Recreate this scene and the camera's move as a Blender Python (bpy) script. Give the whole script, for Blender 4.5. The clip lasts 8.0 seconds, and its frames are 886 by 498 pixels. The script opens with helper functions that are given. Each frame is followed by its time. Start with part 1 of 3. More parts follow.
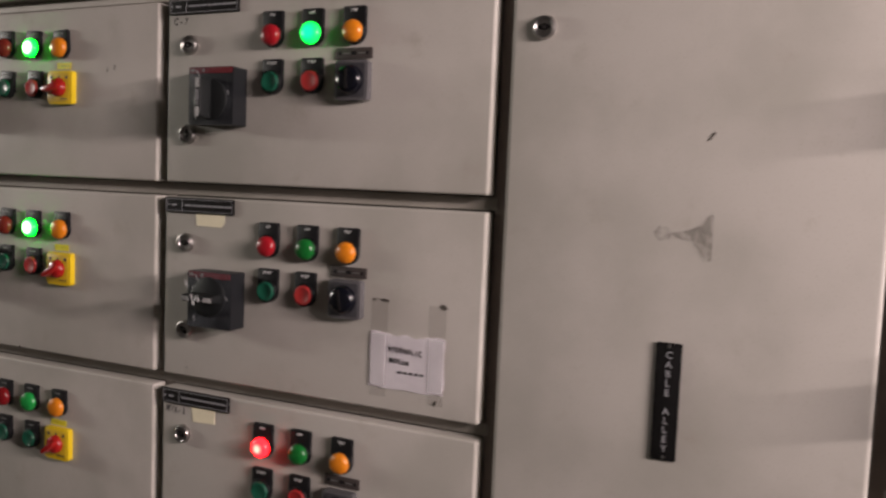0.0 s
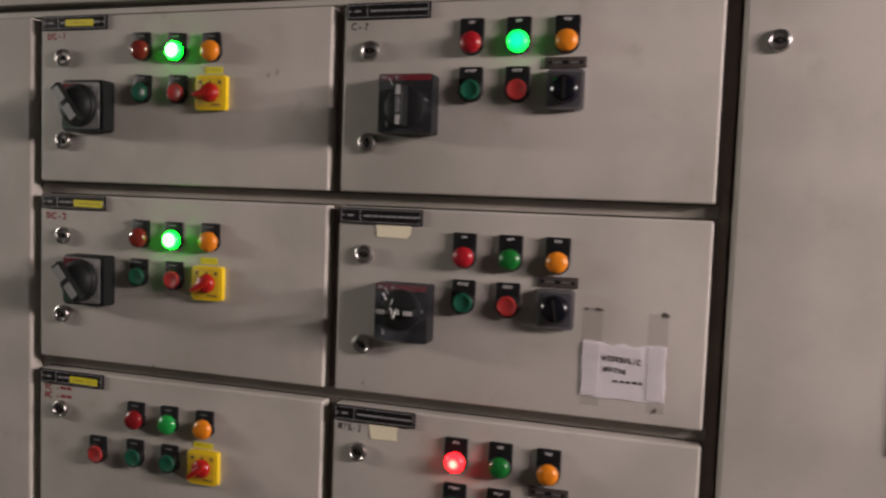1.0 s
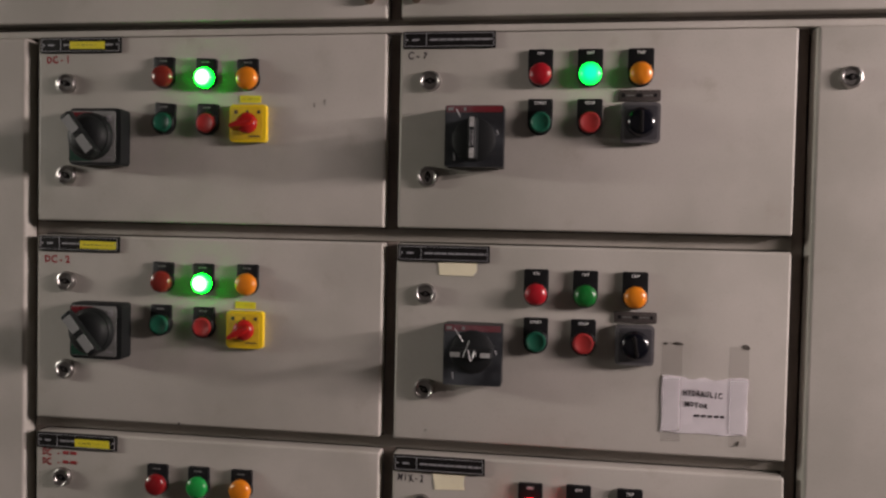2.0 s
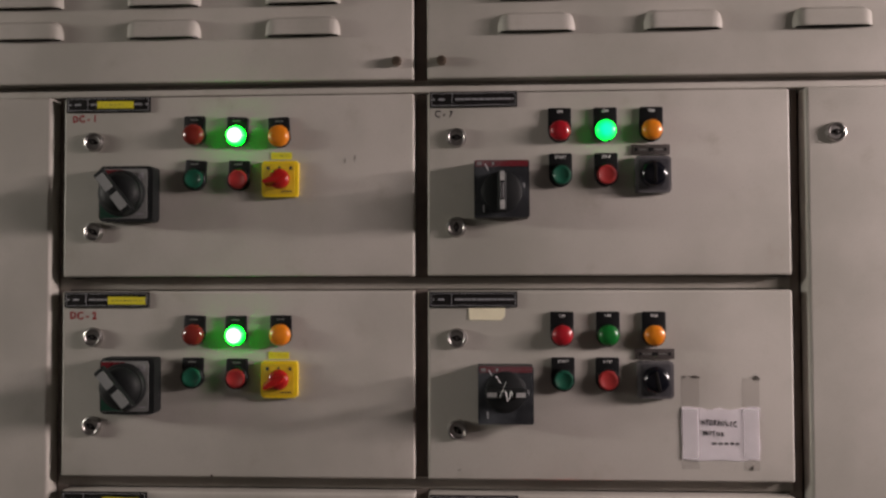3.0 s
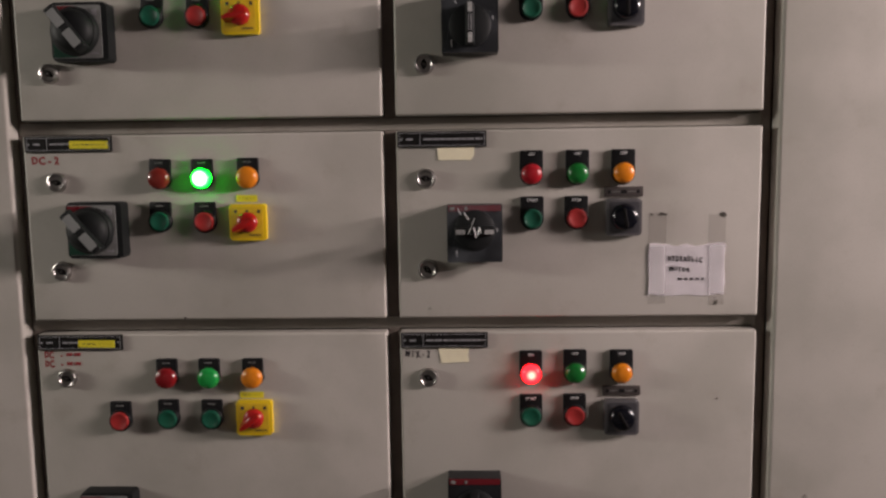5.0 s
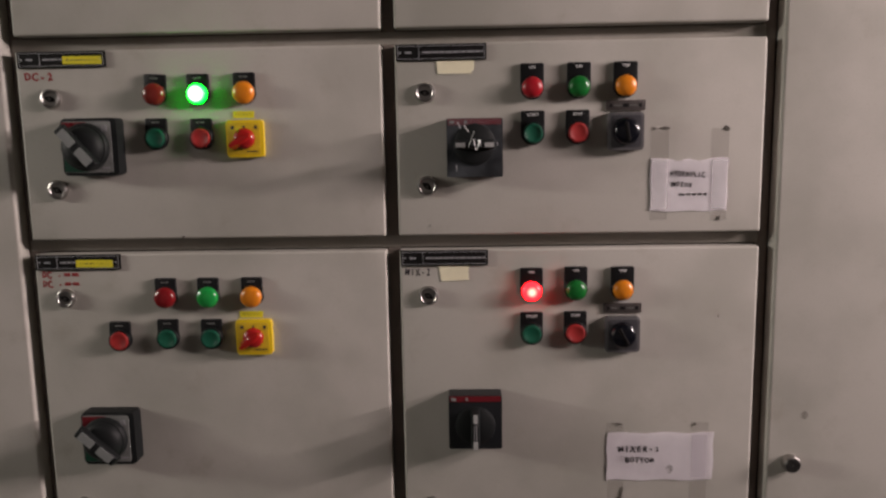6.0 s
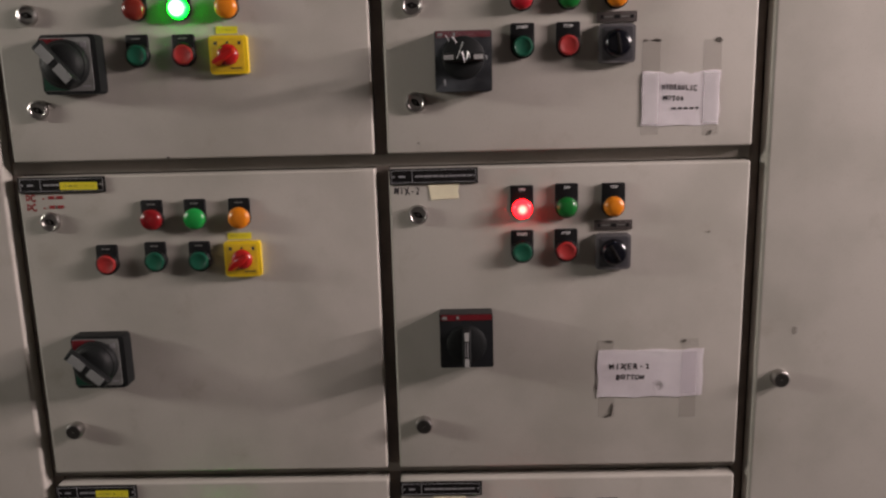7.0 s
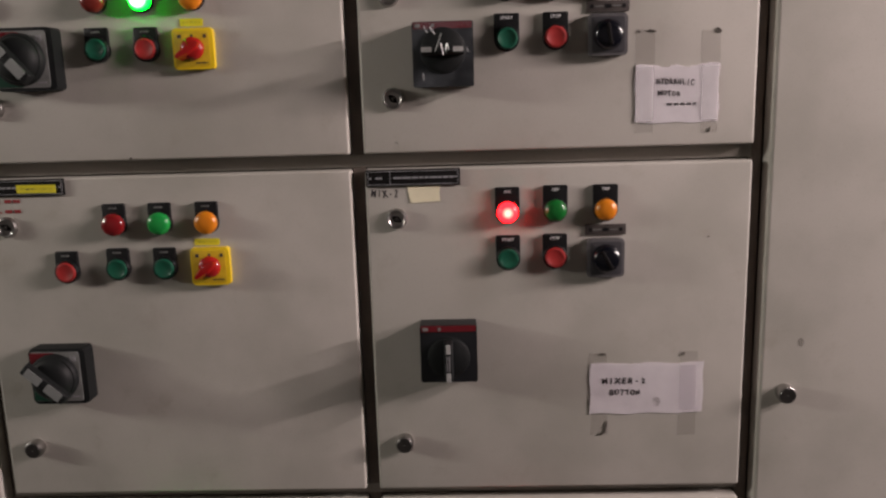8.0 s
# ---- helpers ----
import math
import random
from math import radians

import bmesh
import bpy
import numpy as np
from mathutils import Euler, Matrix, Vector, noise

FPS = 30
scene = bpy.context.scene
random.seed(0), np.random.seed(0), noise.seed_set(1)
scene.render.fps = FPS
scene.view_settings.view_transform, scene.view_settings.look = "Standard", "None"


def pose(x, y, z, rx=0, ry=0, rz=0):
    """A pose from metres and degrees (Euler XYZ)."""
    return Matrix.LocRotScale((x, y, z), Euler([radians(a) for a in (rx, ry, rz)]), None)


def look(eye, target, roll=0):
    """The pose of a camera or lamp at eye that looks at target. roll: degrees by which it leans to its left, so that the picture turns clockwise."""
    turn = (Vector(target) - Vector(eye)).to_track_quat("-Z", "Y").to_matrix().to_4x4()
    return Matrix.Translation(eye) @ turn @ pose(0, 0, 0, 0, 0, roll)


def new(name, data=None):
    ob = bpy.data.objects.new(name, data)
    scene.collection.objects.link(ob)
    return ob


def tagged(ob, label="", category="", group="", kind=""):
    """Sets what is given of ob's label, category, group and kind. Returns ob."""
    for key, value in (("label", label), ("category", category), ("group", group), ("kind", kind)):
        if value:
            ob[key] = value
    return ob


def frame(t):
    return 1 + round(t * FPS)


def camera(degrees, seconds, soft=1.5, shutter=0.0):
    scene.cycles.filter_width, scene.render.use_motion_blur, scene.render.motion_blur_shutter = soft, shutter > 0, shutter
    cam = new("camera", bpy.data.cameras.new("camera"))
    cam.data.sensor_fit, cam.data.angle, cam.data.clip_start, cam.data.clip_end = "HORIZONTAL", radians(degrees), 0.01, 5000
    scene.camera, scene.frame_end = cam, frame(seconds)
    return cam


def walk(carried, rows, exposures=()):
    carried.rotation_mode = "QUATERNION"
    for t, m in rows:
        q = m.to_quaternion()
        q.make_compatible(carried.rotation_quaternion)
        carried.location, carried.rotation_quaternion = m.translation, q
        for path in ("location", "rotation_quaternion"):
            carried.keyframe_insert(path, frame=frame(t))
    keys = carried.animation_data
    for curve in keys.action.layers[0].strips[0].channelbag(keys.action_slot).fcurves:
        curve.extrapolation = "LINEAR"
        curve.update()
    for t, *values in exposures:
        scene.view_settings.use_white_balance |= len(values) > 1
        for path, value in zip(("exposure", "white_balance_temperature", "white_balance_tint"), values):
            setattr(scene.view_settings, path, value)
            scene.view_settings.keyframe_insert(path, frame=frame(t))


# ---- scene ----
cam = camera(59.0, 8.0, soft=2.4, shutter=0.3)
PATH = [
    (0, (0.753, -0.788, 1.577), (-0.049, 1.038, 1.427), 2.4),
    (0.5, (0.572, -0.875, 1.577), (-0.073, 1.011, 1.419), 1.1),
    (0.6, (0.541, -0.885, 1.575), (-0.092, 1.006, 1.431), 1.4),
    (0.8, (0.484, -0.895, 1.572), (-0.117, 1.007, 1.421), 1.6),
    (1, (0.425, -0.904, 1.569), (-0.159, 1.004, 1.44), 2.1),
    (1.2, (0.378, -0.893, 1.574), (-0.205, 1.014, 1.443), 1.7),
    (1.5, (0.3, -0.882, 1.576), (-0.201, 1.051, 1.475), 1.6),
    (1.7, (0.258, -0.892, 1.575), (-0.144, 1.065, 1.497), 1.7),
    (2.8, (0.083, -0.965, 1.577), (-0.042, 1.031, 1.593), -0.4),
    (3, (0.076, -0.976, 1.578), (-0.019, 1.021, 1.637), -0.2),
    (3.2, (0.080, -0.982, 1.588), (-0.014, 1.013, 1.680), -0.2),
    (3.5, (0.081, -0.988, 1.584), (0.003, 1.008, 1.684), -0.3),
    (3.7, (0.077, -0.985, 1.578), (0.011, 1.013, 1.625), -0.2),
    (4, (0.086, -0.983, 1.562), (0.03, 1.015, 1.508), -0.4),
    (4.5, (0.094, -0.976, 1.542), (0.042, 1.017, 1.379), -0.6),
    (5.8, (0.098, -0.966, 1.462), (0.02, 1.013, 1.184), -1.1),
    (6, (0.096, -0.969, 1.449), (0.033, 1.008, 1.153), -1.0),
    (6.5, (0.094, -0.971, 1.421), (0.05, 0.999, 1.078), -1.0),
    (7, (0.097, -0.969, 1.399), (0.054, 0.99, 0.997), -1.5),
    (7.5, (0.102, -0.952, 1.395), (0.072, 1.007, 0.994), -1.7),
    (8, (0.128, -0.907, 1.384), (0.065, 1.055, 1.002), -1.7),
]
EXPOSURES = [(0.0, -0.09), (0.5, -0.04), (1.5, -0.03), (3.0, -0.05), (3.5, -0.06), (4.5, 0.03), (6.0, 0.1), (8.0, 0.15)]
walk(cam, [(t, look(eye, target, roll)) for t, eye, target, roll in PATH], EXPOSURES)

# ---- world, lamps, exposure ----
world = bpy.data.worlds.new("room_world")
scene.world = world
world.use_nodes = True
world.node_tree.nodes["Background"].inputs[0].default_value = (0.5, 0.5, 0.5, 1)
world.node_tree.nodes["Background"].inputs[1].default_value = 0.02


def tube_light(name, at, watts, colour):
    """The light of one fluorescent tube that runs along the aisle."""
    d = bpy.data.lights.new(name, "AREA")
    d.shape, d.size, d.size_y, d.energy, d.color = "RECTANGLE", 0.50, 0.06, watts, colour
    d.spread = radians(105)
    ob = new(name, d)
    ob.matrix_basis = look(at, (at[0] * 0.06, 0.0, 1.48))
    return ob


LAMPS = (
    ((2.05, -0.74, 2.13), 9.0, (1.0, 0.83, 0.815)),
    ((3.35, -0.74, 2.13), 24.0, (1.0, 0.83, 0.815)),
    ((-2.60, -0.80, 2.15), 2.9, (0.98, 0.92, 0.84)),
    ((-3.90, -0.80, 2.15), 14.0, (0.98, 0.92, 0.84)),
)
for at, watts, colour in LAMPS:
    tube_light("tube_glow", (at[0], at[1], at[2] - 0.07), watts, colour)


# ---- materials ----
def material(name, colour, rough=0.5, metal=0.0, vary=0.1, scale=40.0, bump=0.0, bump_scale=600.0, coat=0.0, emit=None, power=0.0, alpha=1.0, spec=0.5, patchy=False):
    m = bpy.data.materials.new(name)
    m.use_nodes = True
    nt = m.node_tree
    b = nt.nodes["Principled BSDF"]
    b.inputs["Metallic"].default_value = metal
    b.inputs["Coat Weight"].default_value = coat
    b.inputs["Alpha"].default_value = alpha
    b.inputs["Specular IOR Level"].default_value = spec
    geo = nt.nodes.new("ShaderNodeNewGeometry")
    big = nt.nodes.new("ShaderNodeTexNoise")
    big.inputs["Scale"].default_value = scale
    big.inputs["Detail"].default_value = 6
    nt.links.new(geo.outputs["Position"], big.inputs["Vector"])
    fine = nt.nodes.new("ShaderNodeTexNoise")
    fine.inputs["Scale"].default_value = scale * 12
    fine.inputs["Detail"].default_value = 3
    nt.links.new(geo.outputs["Position"], fine.inputs["Vector"])
    add = nt.nodes.new("ShaderNodeMath")
    add.operation = "MULTIPLY_ADD"
    add.inputs[1].default_value = 0.35
    nt.links.new(fine.outputs["Fac"], add.inputs[0])
    nt.links.new(big.outputs["Fac"], add.inputs[2])
    ramp = nt.nodes.new("ShaderNodeMapRange")
    ramp.inputs["From Min"].default_value, ramp.inputs["From Max"].default_value = 0.35, 1.0
    ramp.inputs["To Min"].default_value, ramp.inputs["To Max"].default_value = 1 - vary, 1 + vary
    nt.links.new(add.outputs[0], ramp.inputs["Value"])
    mul = nt.nodes.new("ShaderNodeVectorMath")
    mul.operation = "SCALE"
    mul.inputs[0].default_value = colour
    nt.links.new(ramp.outputs["Result"], mul.inputs["Scale"])
    nt.links.new(mul.outputs[0], b.inputs["Base Color"])
    rr = nt.nodes.new("ShaderNodeMapRange")
    rr.inputs["To Min"].default_value, rr.inputs["To Max"].default_value = max(0.02, rough - 0.08), min(1, rough + 0.08)
    nt.links.new(big.outputs["Fac"], rr.inputs["Value"])
    nt.links.new(rr.outputs["Result"], b.inputs["Roughness"])
    if patchy:
        pa = nt.nodes.new("ShaderNodeMapRange")
        pa.interpolation_type = "SMOOTHSTEP"
        for key, val in (("From Min", 0.36), ("From Max", 0.62), ("To Min", alpha * 0.1), ("To Max", alpha)):
            pa.inputs[key].default_value = val
        nt.links.new(big.outputs["Fac"], pa.inputs["Value"])
        nt.links.new(pa.outputs["Result"], b.inputs["Alpha"])
    if bump:
        bn = nt.nodes.new("ShaderNodeTexNoise")
        bn.inputs["Scale"].default_value = bump_scale
        bn.inputs["Detail"].default_value = 2
        nt.links.new(geo.outputs["Position"], bn.inputs["Vector"])
        bp = nt.nodes.new("ShaderNodeBump")
        bp.inputs["Strength"].default_value = bump
        bp.inputs["Distance"].default_value = 0.001
        nt.links.new(bn.outputs["Fac"], bp.inputs["Height"])
        nt.links.new(bp.outputs["Normal"], b.inputs["Normal"])
    if emit:
        b.inputs["Emission Color"].default_value = (*emit, 1)
        b.inputs["Emission Strength"].default_value = power
    return m


def painted_steel(name, colour):
    """Stove-enamelled sheet steel: fine orange peel, faint blotches, hand grime and a little rust-brown dust."""
    m = bpy.data.materials.new(name)
    m.use_nodes = True
    nt = m.node_tree
    b = nt.nodes["Principled BSDF"]
    geo = nt.nodes.new("ShaderNodeNewGeometry")

    def tex(scale, detail, rough=0.5, stretch=(1, 1, 1)):
        mp = nt.nodes.new("ShaderNodeMapping")
        mp.inputs["Scale"].default_value = stretch
        nt.links.new(geo.outputs["Position"], mp.inputs["Vector"])
        n = nt.nodes.new("ShaderNodeTexNoise")
        n.inputs["Scale"].default_value, n.inputs["Detail"].default_value, n.inputs["Roughness"].default_value = scale, detail, rough
        nt.links.new(mp.outputs["Vector"], n.inputs["Vector"])
        return n.outputs["Fac"]

    def ranged(v, a, z, lo, hi):
        r = nt.nodes.new("ShaderNodeMapRange")
        r.interpolation_type = "SMOOTHSTEP"
        for key, val in (("From Min", a), ("From Max", z), ("To Min", lo), ("To Max", hi)):
            r.inputs[key].default_value = val
        nt.links.new(v, r.inputs["Value"])
        return r.outputs["Result"]

    def blend(fac, a, z):
        x = nt.nodes.new("ShaderNodeMix")
        x.data_type = "RGBA"
        nt.links.new(fac, x.inputs[0])
        for sock, val in ((x.inputs[6], a), (x.inputs[7], z)):
            if isinstance(val, tuple):
                sock.default_value = (*val, 1)
            else:
                nt.links.new(val, sock)
        return x.outputs[2]

    dull = tuple(c * f for c, f in zip(colour, (0.83, 0.84, 0.82)))
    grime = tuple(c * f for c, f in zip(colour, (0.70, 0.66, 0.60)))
    pale = tuple(min(1, c * 1.05) for c in colour)
    c = blend(ranged(tex(5.5, 5), 0.38, 0.68, 0, 1), pale, dull)
    c = blend(ranged(tex(17, 7, 0.62), 0.55, 0.78, 0, 0.5), c, grime)
    c = blend(ranged(tex(420, 2), 0.55, 0.80, 0, 0.35), c, grime)
    c = blend(ranged(tex(60, 4, 0.6, (0.35, 1, 1.6)), 0.66, 0.80, 0, 0.25), c, grime)
    nt.links.new(c, b.inputs["Base Color"])
    nt.links.new(ranged(tex(9, 5), 0.3, 0.7, 0.50, 0.66), b.inputs["Roughness"])
    b.inputs["Specular IOR Level"].default_value = 0.3
    bp = nt.nodes.new("ShaderNodeBump")
    bp.inputs["Strength"].default_value, bp.inputs["Distance"].default_value = 0.10, 0.0006
    nt.links.new(tex(700, 2), bp.inputs["Height"])
    bp2 = nt.nodes.new("ShaderNodeBump")
    bp2.inputs["Strength"].default_value, bp2.inputs["Distance"].default_value = 0.25, 0.004
    nt.links.new(tex(7, 2), bp2.inputs["Height"])
    nt.links.new(bp2.outputs["Normal"], bp.inputs["Normal"])
    nt.links.new(bp.outputs["Normal"], b.inputs["Normal"])
    return m


PAINT = painted_steel("pebble_grey_enamel", (0.47, 0.445, 0.405))
# Door enamel a step darker: the shade in the door gaps is in its colour.
SHADED_PAINT = painted_steel("shaded_enamel", (0.36, 0.335, 0.30))
# Even dark brown of the carcass and of the mullions between the doors.
MULLION = material("mullion_dark_brown", (0.17, 0.14, 0.12), 0.6, vary=0.2)
BLACK = material("black_plastic", (0.008, 0.008, 0.009), 0.48, spec=0.22, vary=0.25, bump=0.05)
PLATE_BLACK = material("matt_engraving_black", (0.008, 0.0075, 0.0075), 0.62, spec=0.14, vary=0.3, scale=120)
BLACK_GLOSS = material("glossy_black_plastic", (0.004, 0.0045, 0.008), 0.2, vary=0.2)
CHARCOAL = material("charcoal_plastic", (0.0105, 0.0118, 0.0122), 0.55, spec=0.2, vary=0.2, bump=0.08)
UMBER = material("umber_engraved_plastic", (0.052, 0.043, 0.040), 0.45, vary=0.2, scale=120)
SLATE = material("slate_plastic", (0.013, 0.014, 0.016), 0.42, spec=0.3, vary=0.2)
SMOKE = material("smoked_grey_plastic", (0.10, 0.097, 0.101), 0.24, vary=0.15, coat=0.35)
DARK_SMOKE = material("dark_dial_face", (0.050, 0.049, 0.054), 0.22, vary=0.15, coat=0.3)
SILVER_LABEL = material("silver_grey_label", (0.21, 0.215, 0.208), 0.45, vary=0.3, scale=70)
PALE_LABEL = material("pale_grip_label", (0.24, 0.25, 0.245), 0.42, vary=0.15)
BRIGHT_MARK = material("worn_white_mark", (0.40, 0.40, 0.39), 0.45, vary=0.4, scale=350)
WHITE_INK = material("white_print", (0.66, 0.66, 0.65), 0.5)
DIM_INK = material("dirty_legend_print", (0.15, 0.15, 0.145), 0.55, vary=0.4, scale=300)
GREY_INK = material("worn_grey_print", (0.30, 0.30, 0.31), 0.5, vary=0.35, scale=300)
RED_LABEL = material("red_label", (0.145, 0.011, 0.017), 0.3, vary=0.15)
GREEN_LABEL = material("dark_green_label", (0.012, 0.075, 0.045), 0.35, vary=0.2)
CHROME = material("chrome", (0.42, 0.405, 0.39), 0.33, metal=1.0, vary=0.12, scale=200)
DULL_STEEL = material("dull_steel", (0.11, 0.105, 0.10), 0.36, metal=0.9, vary=0.25, scale=300)
SLOT = material("dark_slot", (0.008, 0.007, 0.007), 0.75, spec=0.1)
BRASS = material("dull_bronze_screw", (0.24, 0.19, 0.15), 0.34, metal=0.9, vary=0.25, scale=300)
YELLOW = material("yellow_plastic", (0.76, 0.54, 0.014), 0.32, vary=0.08)
OCHRE = material("ochre_dial_face", (0.62, 0.41, 0.020), 0.4, vary=0.22, scale=90)
YELLOW_TAPE = material("lemon_label_tape", (0.74, 0.66, 0.030), 0.4, vary=0.08)
RED_KNOB = material("red_knob", (0.36, 0.012, 0.011), 0.24, vary=0.15, coat=0.2)
BTN_RED = material("red_button", (0.34, 0.021, 0.020), 0.5, vary=0.12, scale=120)
BTN_GREEN = material("green_button", (0.008, 0.088, 0.050), 0.38, vary=0.15, scale=120)
LENS_RED = material("red_lens", (0.33, 0.008, 0.016), 0.3, vary=0.1, coat=0.3)
LENS_DARKRED = material("maroon_lens", (0.18, 0.020, 0.014), 0.22, vary=0.1, coat=0.5)
LENS_CRIMSON = material("crimson_lens", (0.20, 0.008, 0.011), 0.22, vary=0.1, coat=0.4)
LENS_GREEN = material("green_lens", (0.007, 0.14, 0.022), 0.3, vary=0.1, coat=0.3)
LENS_LIME = material("bright_green_lens", (0.014, 0.30, 0.055), 0.22, vary=0.1, coat=0.5)
LENS_AMBER = material("amber_lens", (0.68, 0.21, 0.010), 0.3, vary=0.1, coat=0.3)


def lit_lens(name, base, core, rim, core_power, rim_power, r0, r1):
    """A lens lit from behind: hot in the middle, its own colour towards the rim."""
    m = material(name, base, 0.3)
    nt = m.node_tree
    b = nt.nodes["Principled BSDF"]
    tc = nt.nodes.new("ShaderNodeTexCoord")
    flat = nt.nodes.new("ShaderNodeVectorMath")
    flat.operation = "MULTIPLY"
    flat.inputs[1].default_value = (1, 0, 1)
    nt.links.new(tc.outputs["Object"], flat.inputs[0])
    ln = nt.nodes.new("ShaderNodeVectorMath")
    ln.operation = "LENGTH"
    nt.links.new(flat.outputs[0], ln.inputs[0])
    rg = nt.nodes.new("ShaderNodeMapRange")
    rg.interpolation_type = "SMOOTHSTEP"
    rg.inputs["From Min"].default_value, rg.inputs["From Max"].default_value = r0, r1
    nt.links.new(ln.outputs["Value"], rg.inputs["Value"])
    mx = nt.nodes.new("ShaderNodeMix")
    mx.data_type = "RGBA"
    mx.inputs[6].default_value = (*(c * core_power for c in core), 1)
    mx.inputs[7].default_value = (*(c * rim_power for c in rim), 1)
    nt.links.new(rg.outputs["Result"], mx.inputs[0])
    nt.links.new(mx.outputs[2], b.inputs["Emission Color"])
    b.inputs["Emission Strength"].default_value = 1.0
    return m


LIT_GREEN = lit_lens("lit_green_lens", (0.02, 0.3, 0.06), (0.85, 1.0, 0.90), (0.0, 1.0, 0.012), 4.0, 13.0, 0.0040, 0.0112)
LIT_GREEN_SOFT = lit_lens("evenly_lit_green_lens", (0.02, 0.3, 0.08), (0.0, 1.0, 0.34), (0.0, 1.0, 0.05), 1.7, 3.6, 0.004, 0.012)
LIT_RED = lit_lens("lit_red_lens", (0.4, 0.02, 0.02), (1.0, 0.46, 0.34), (1.0, 0.005, 0.008), 2.3, 10.0, 0.0015, 0.0078)
PAPER = material("white_paper", (0.94, 0.905, 0.93), 0.8, vary=0.05, scale=60, bump=0.06, bump_scale=250)
CREAM = material("masking_tape", (0.84, 0.79, 0.57), 0.7, vary=0.08, bump=0.3, bump_scale=500)
INK = material("black_marker", (0.035, 0.030, 0.035), 0.6, vary=0.3, scale=400)
RED_INK = material("red_marker", (0.27, 0.022, 0.026), 0.6, vary=0.3, scale=400)
CLEAR_TAPE = material("yellowed_clear_tape", (0.36, 0.33, 0.29), 0.22, vary=0.15, alpha=0.09)
GRIME = material("dark_grime", (0.075, 0.065, 0.055), 0.8, vary=0.4, scale=300)
SMUDGE = material("grey_adhesive_smudge", (0.24, 0.225, 0.195), 0.7, vary=0.35, scale=70, alpha=0.30, patchy=True)
FAINT = material("faint_scuff", (0.16, 0.14, 0.12), 0.7, vary=0.4, scale=160, alpha=0.2, patchy=True)
FAINT_SMEAR = material("very_faint_smear", (0.20, 0.18, 0.16), 0.7, vary=0.3, scale=55, alpha=0.16, patchy=True)
FILM = material("clear_film", (0.30, 0.33, 0.36), 0.22, vary=0.3, scale=22, alpha=0.09, patchy=True)
# Pale tone of the torn film, used for painted film glints too.
FILM_AND_GLINT = material("crumpled_film_and_glint", (0.62, 0.62, 0.62), 0.30, metal=0.2, vary=0.2)
CONCRETE = material("grey_floor_concrete", (0.085, 0.082, 0.077), 0.75, vary=0.2, scale=4, bump=0.3, bump_scale=80)
PLASTER = material("pale_plaster", (0.42, 0.40, 0.385), 0.85, vary=0.06, scale=3, bump=0.2, bump_scale=120)
# Unseen ceiling, darkened so less light bounces onto the louvres.
DARK_CEILING = material("dark_unseen_ceiling", (0.12, 0.115, 0.11), 0.9, vary=0.12, scale=3, bump=0.2, bump_scale=90)
LAMP_WHITE = material("white_lamp_housing", (0.75, 0.75, 0.73), 0.4)
TUBE = material("lit_fluorescent_tube", (0.9, 0.9, 0.9), 0.4, emit=(1.0, 0.92, 0.86), power=3.0)

# ---- mesh helpers ----
PLACE = {}
MESHES = {}


def add_box(bm, x0, x1, y0, y1, z0, z1, bevel=0.0, seg=2):
    m = Matrix.Translation(((x0 + x1) / 2, (y0 + y1) / 2, (z0 + z1) / 2)) @ Matrix.Diagonal((x1 - x0, y1 - y0, z1 - z0, 1))
    got = bmesh.ops.create_cube(bm, size=1, matrix=m)
    if bevel:
        edges = list({e for v in got["verts"] for e in v.link_edges})
        bmesh.ops.bevel(bm, geom=edges, offset=bevel, segments=seg, profile=0.6, affect="EDGES")


def box(x0, x1, y0, y1, z0, z1, bevel=0.0, seg=2):
    bm = bmesh.new()
    add_box(bm, x0, x1, y0, y1, z0, z1, bevel, seg)
    return bm


def lathe(profile, seg=32):
    """A body turned about the y axis from (radius, y) pairs, closed at both ends."""
    bm = bmesh.new()
    rings = []
    for r, y in profile:
        if r <= 0:
            rings.append([bm.verts.new((0, y, 0))])
        else:
            rings.append([bm.verts.new((r * math.cos(2 * math.pi * k / seg), y, r * math.sin(2 * math.pi * k / seg))) for k in range(seg)])
    for a, b in zip(rings, rings[1:]):
        for k in range(seg):
            j = (k + 1) % seg
            if len(a) == 1:
                bm.faces.new((a[0], b[k], b[j]))
            elif len(b) == 1:
                bm.faces.new((a[k], b[0], a[j]))
            else:
                bm.faces.new((a[k], b[k], b[j], a[j]))
    for ring in (rings[0], rings[-1]):
        if len(ring) > 1:
            bm.faces.new(ring)
    bmesh.ops.recalc_face_normals(bm, faces=bm.faces)
    return bm


def slab(outline, y0, y1, bevel=0.0):
    """A plate with the outline [(x, z), ...] between y0 (back) and y1 (front, smaller)."""
    bm = bmesh.new()
    back = [bm.verts.new((x, y0, z)) for x, z in outline]
    front = [bm.verts.new((x, y1, z)) for x, z in outline]
    n = len(outline)
    bm.faces.new(back)
    face = bm.faces.new(front)
    for k in range(n):
        bm.faces.new((back[k], back[(k + 1) % n], front[(k + 1) % n], front[k]))
    if bevel:
        bmesh.ops.bevel(bm, geom=list(face.edges), offset=bevel, segments=2, profile=0.6, affect="EDGES")
    bmesh.ops.recalc_face_normals(bm, faces=bm.faces)
    return bm


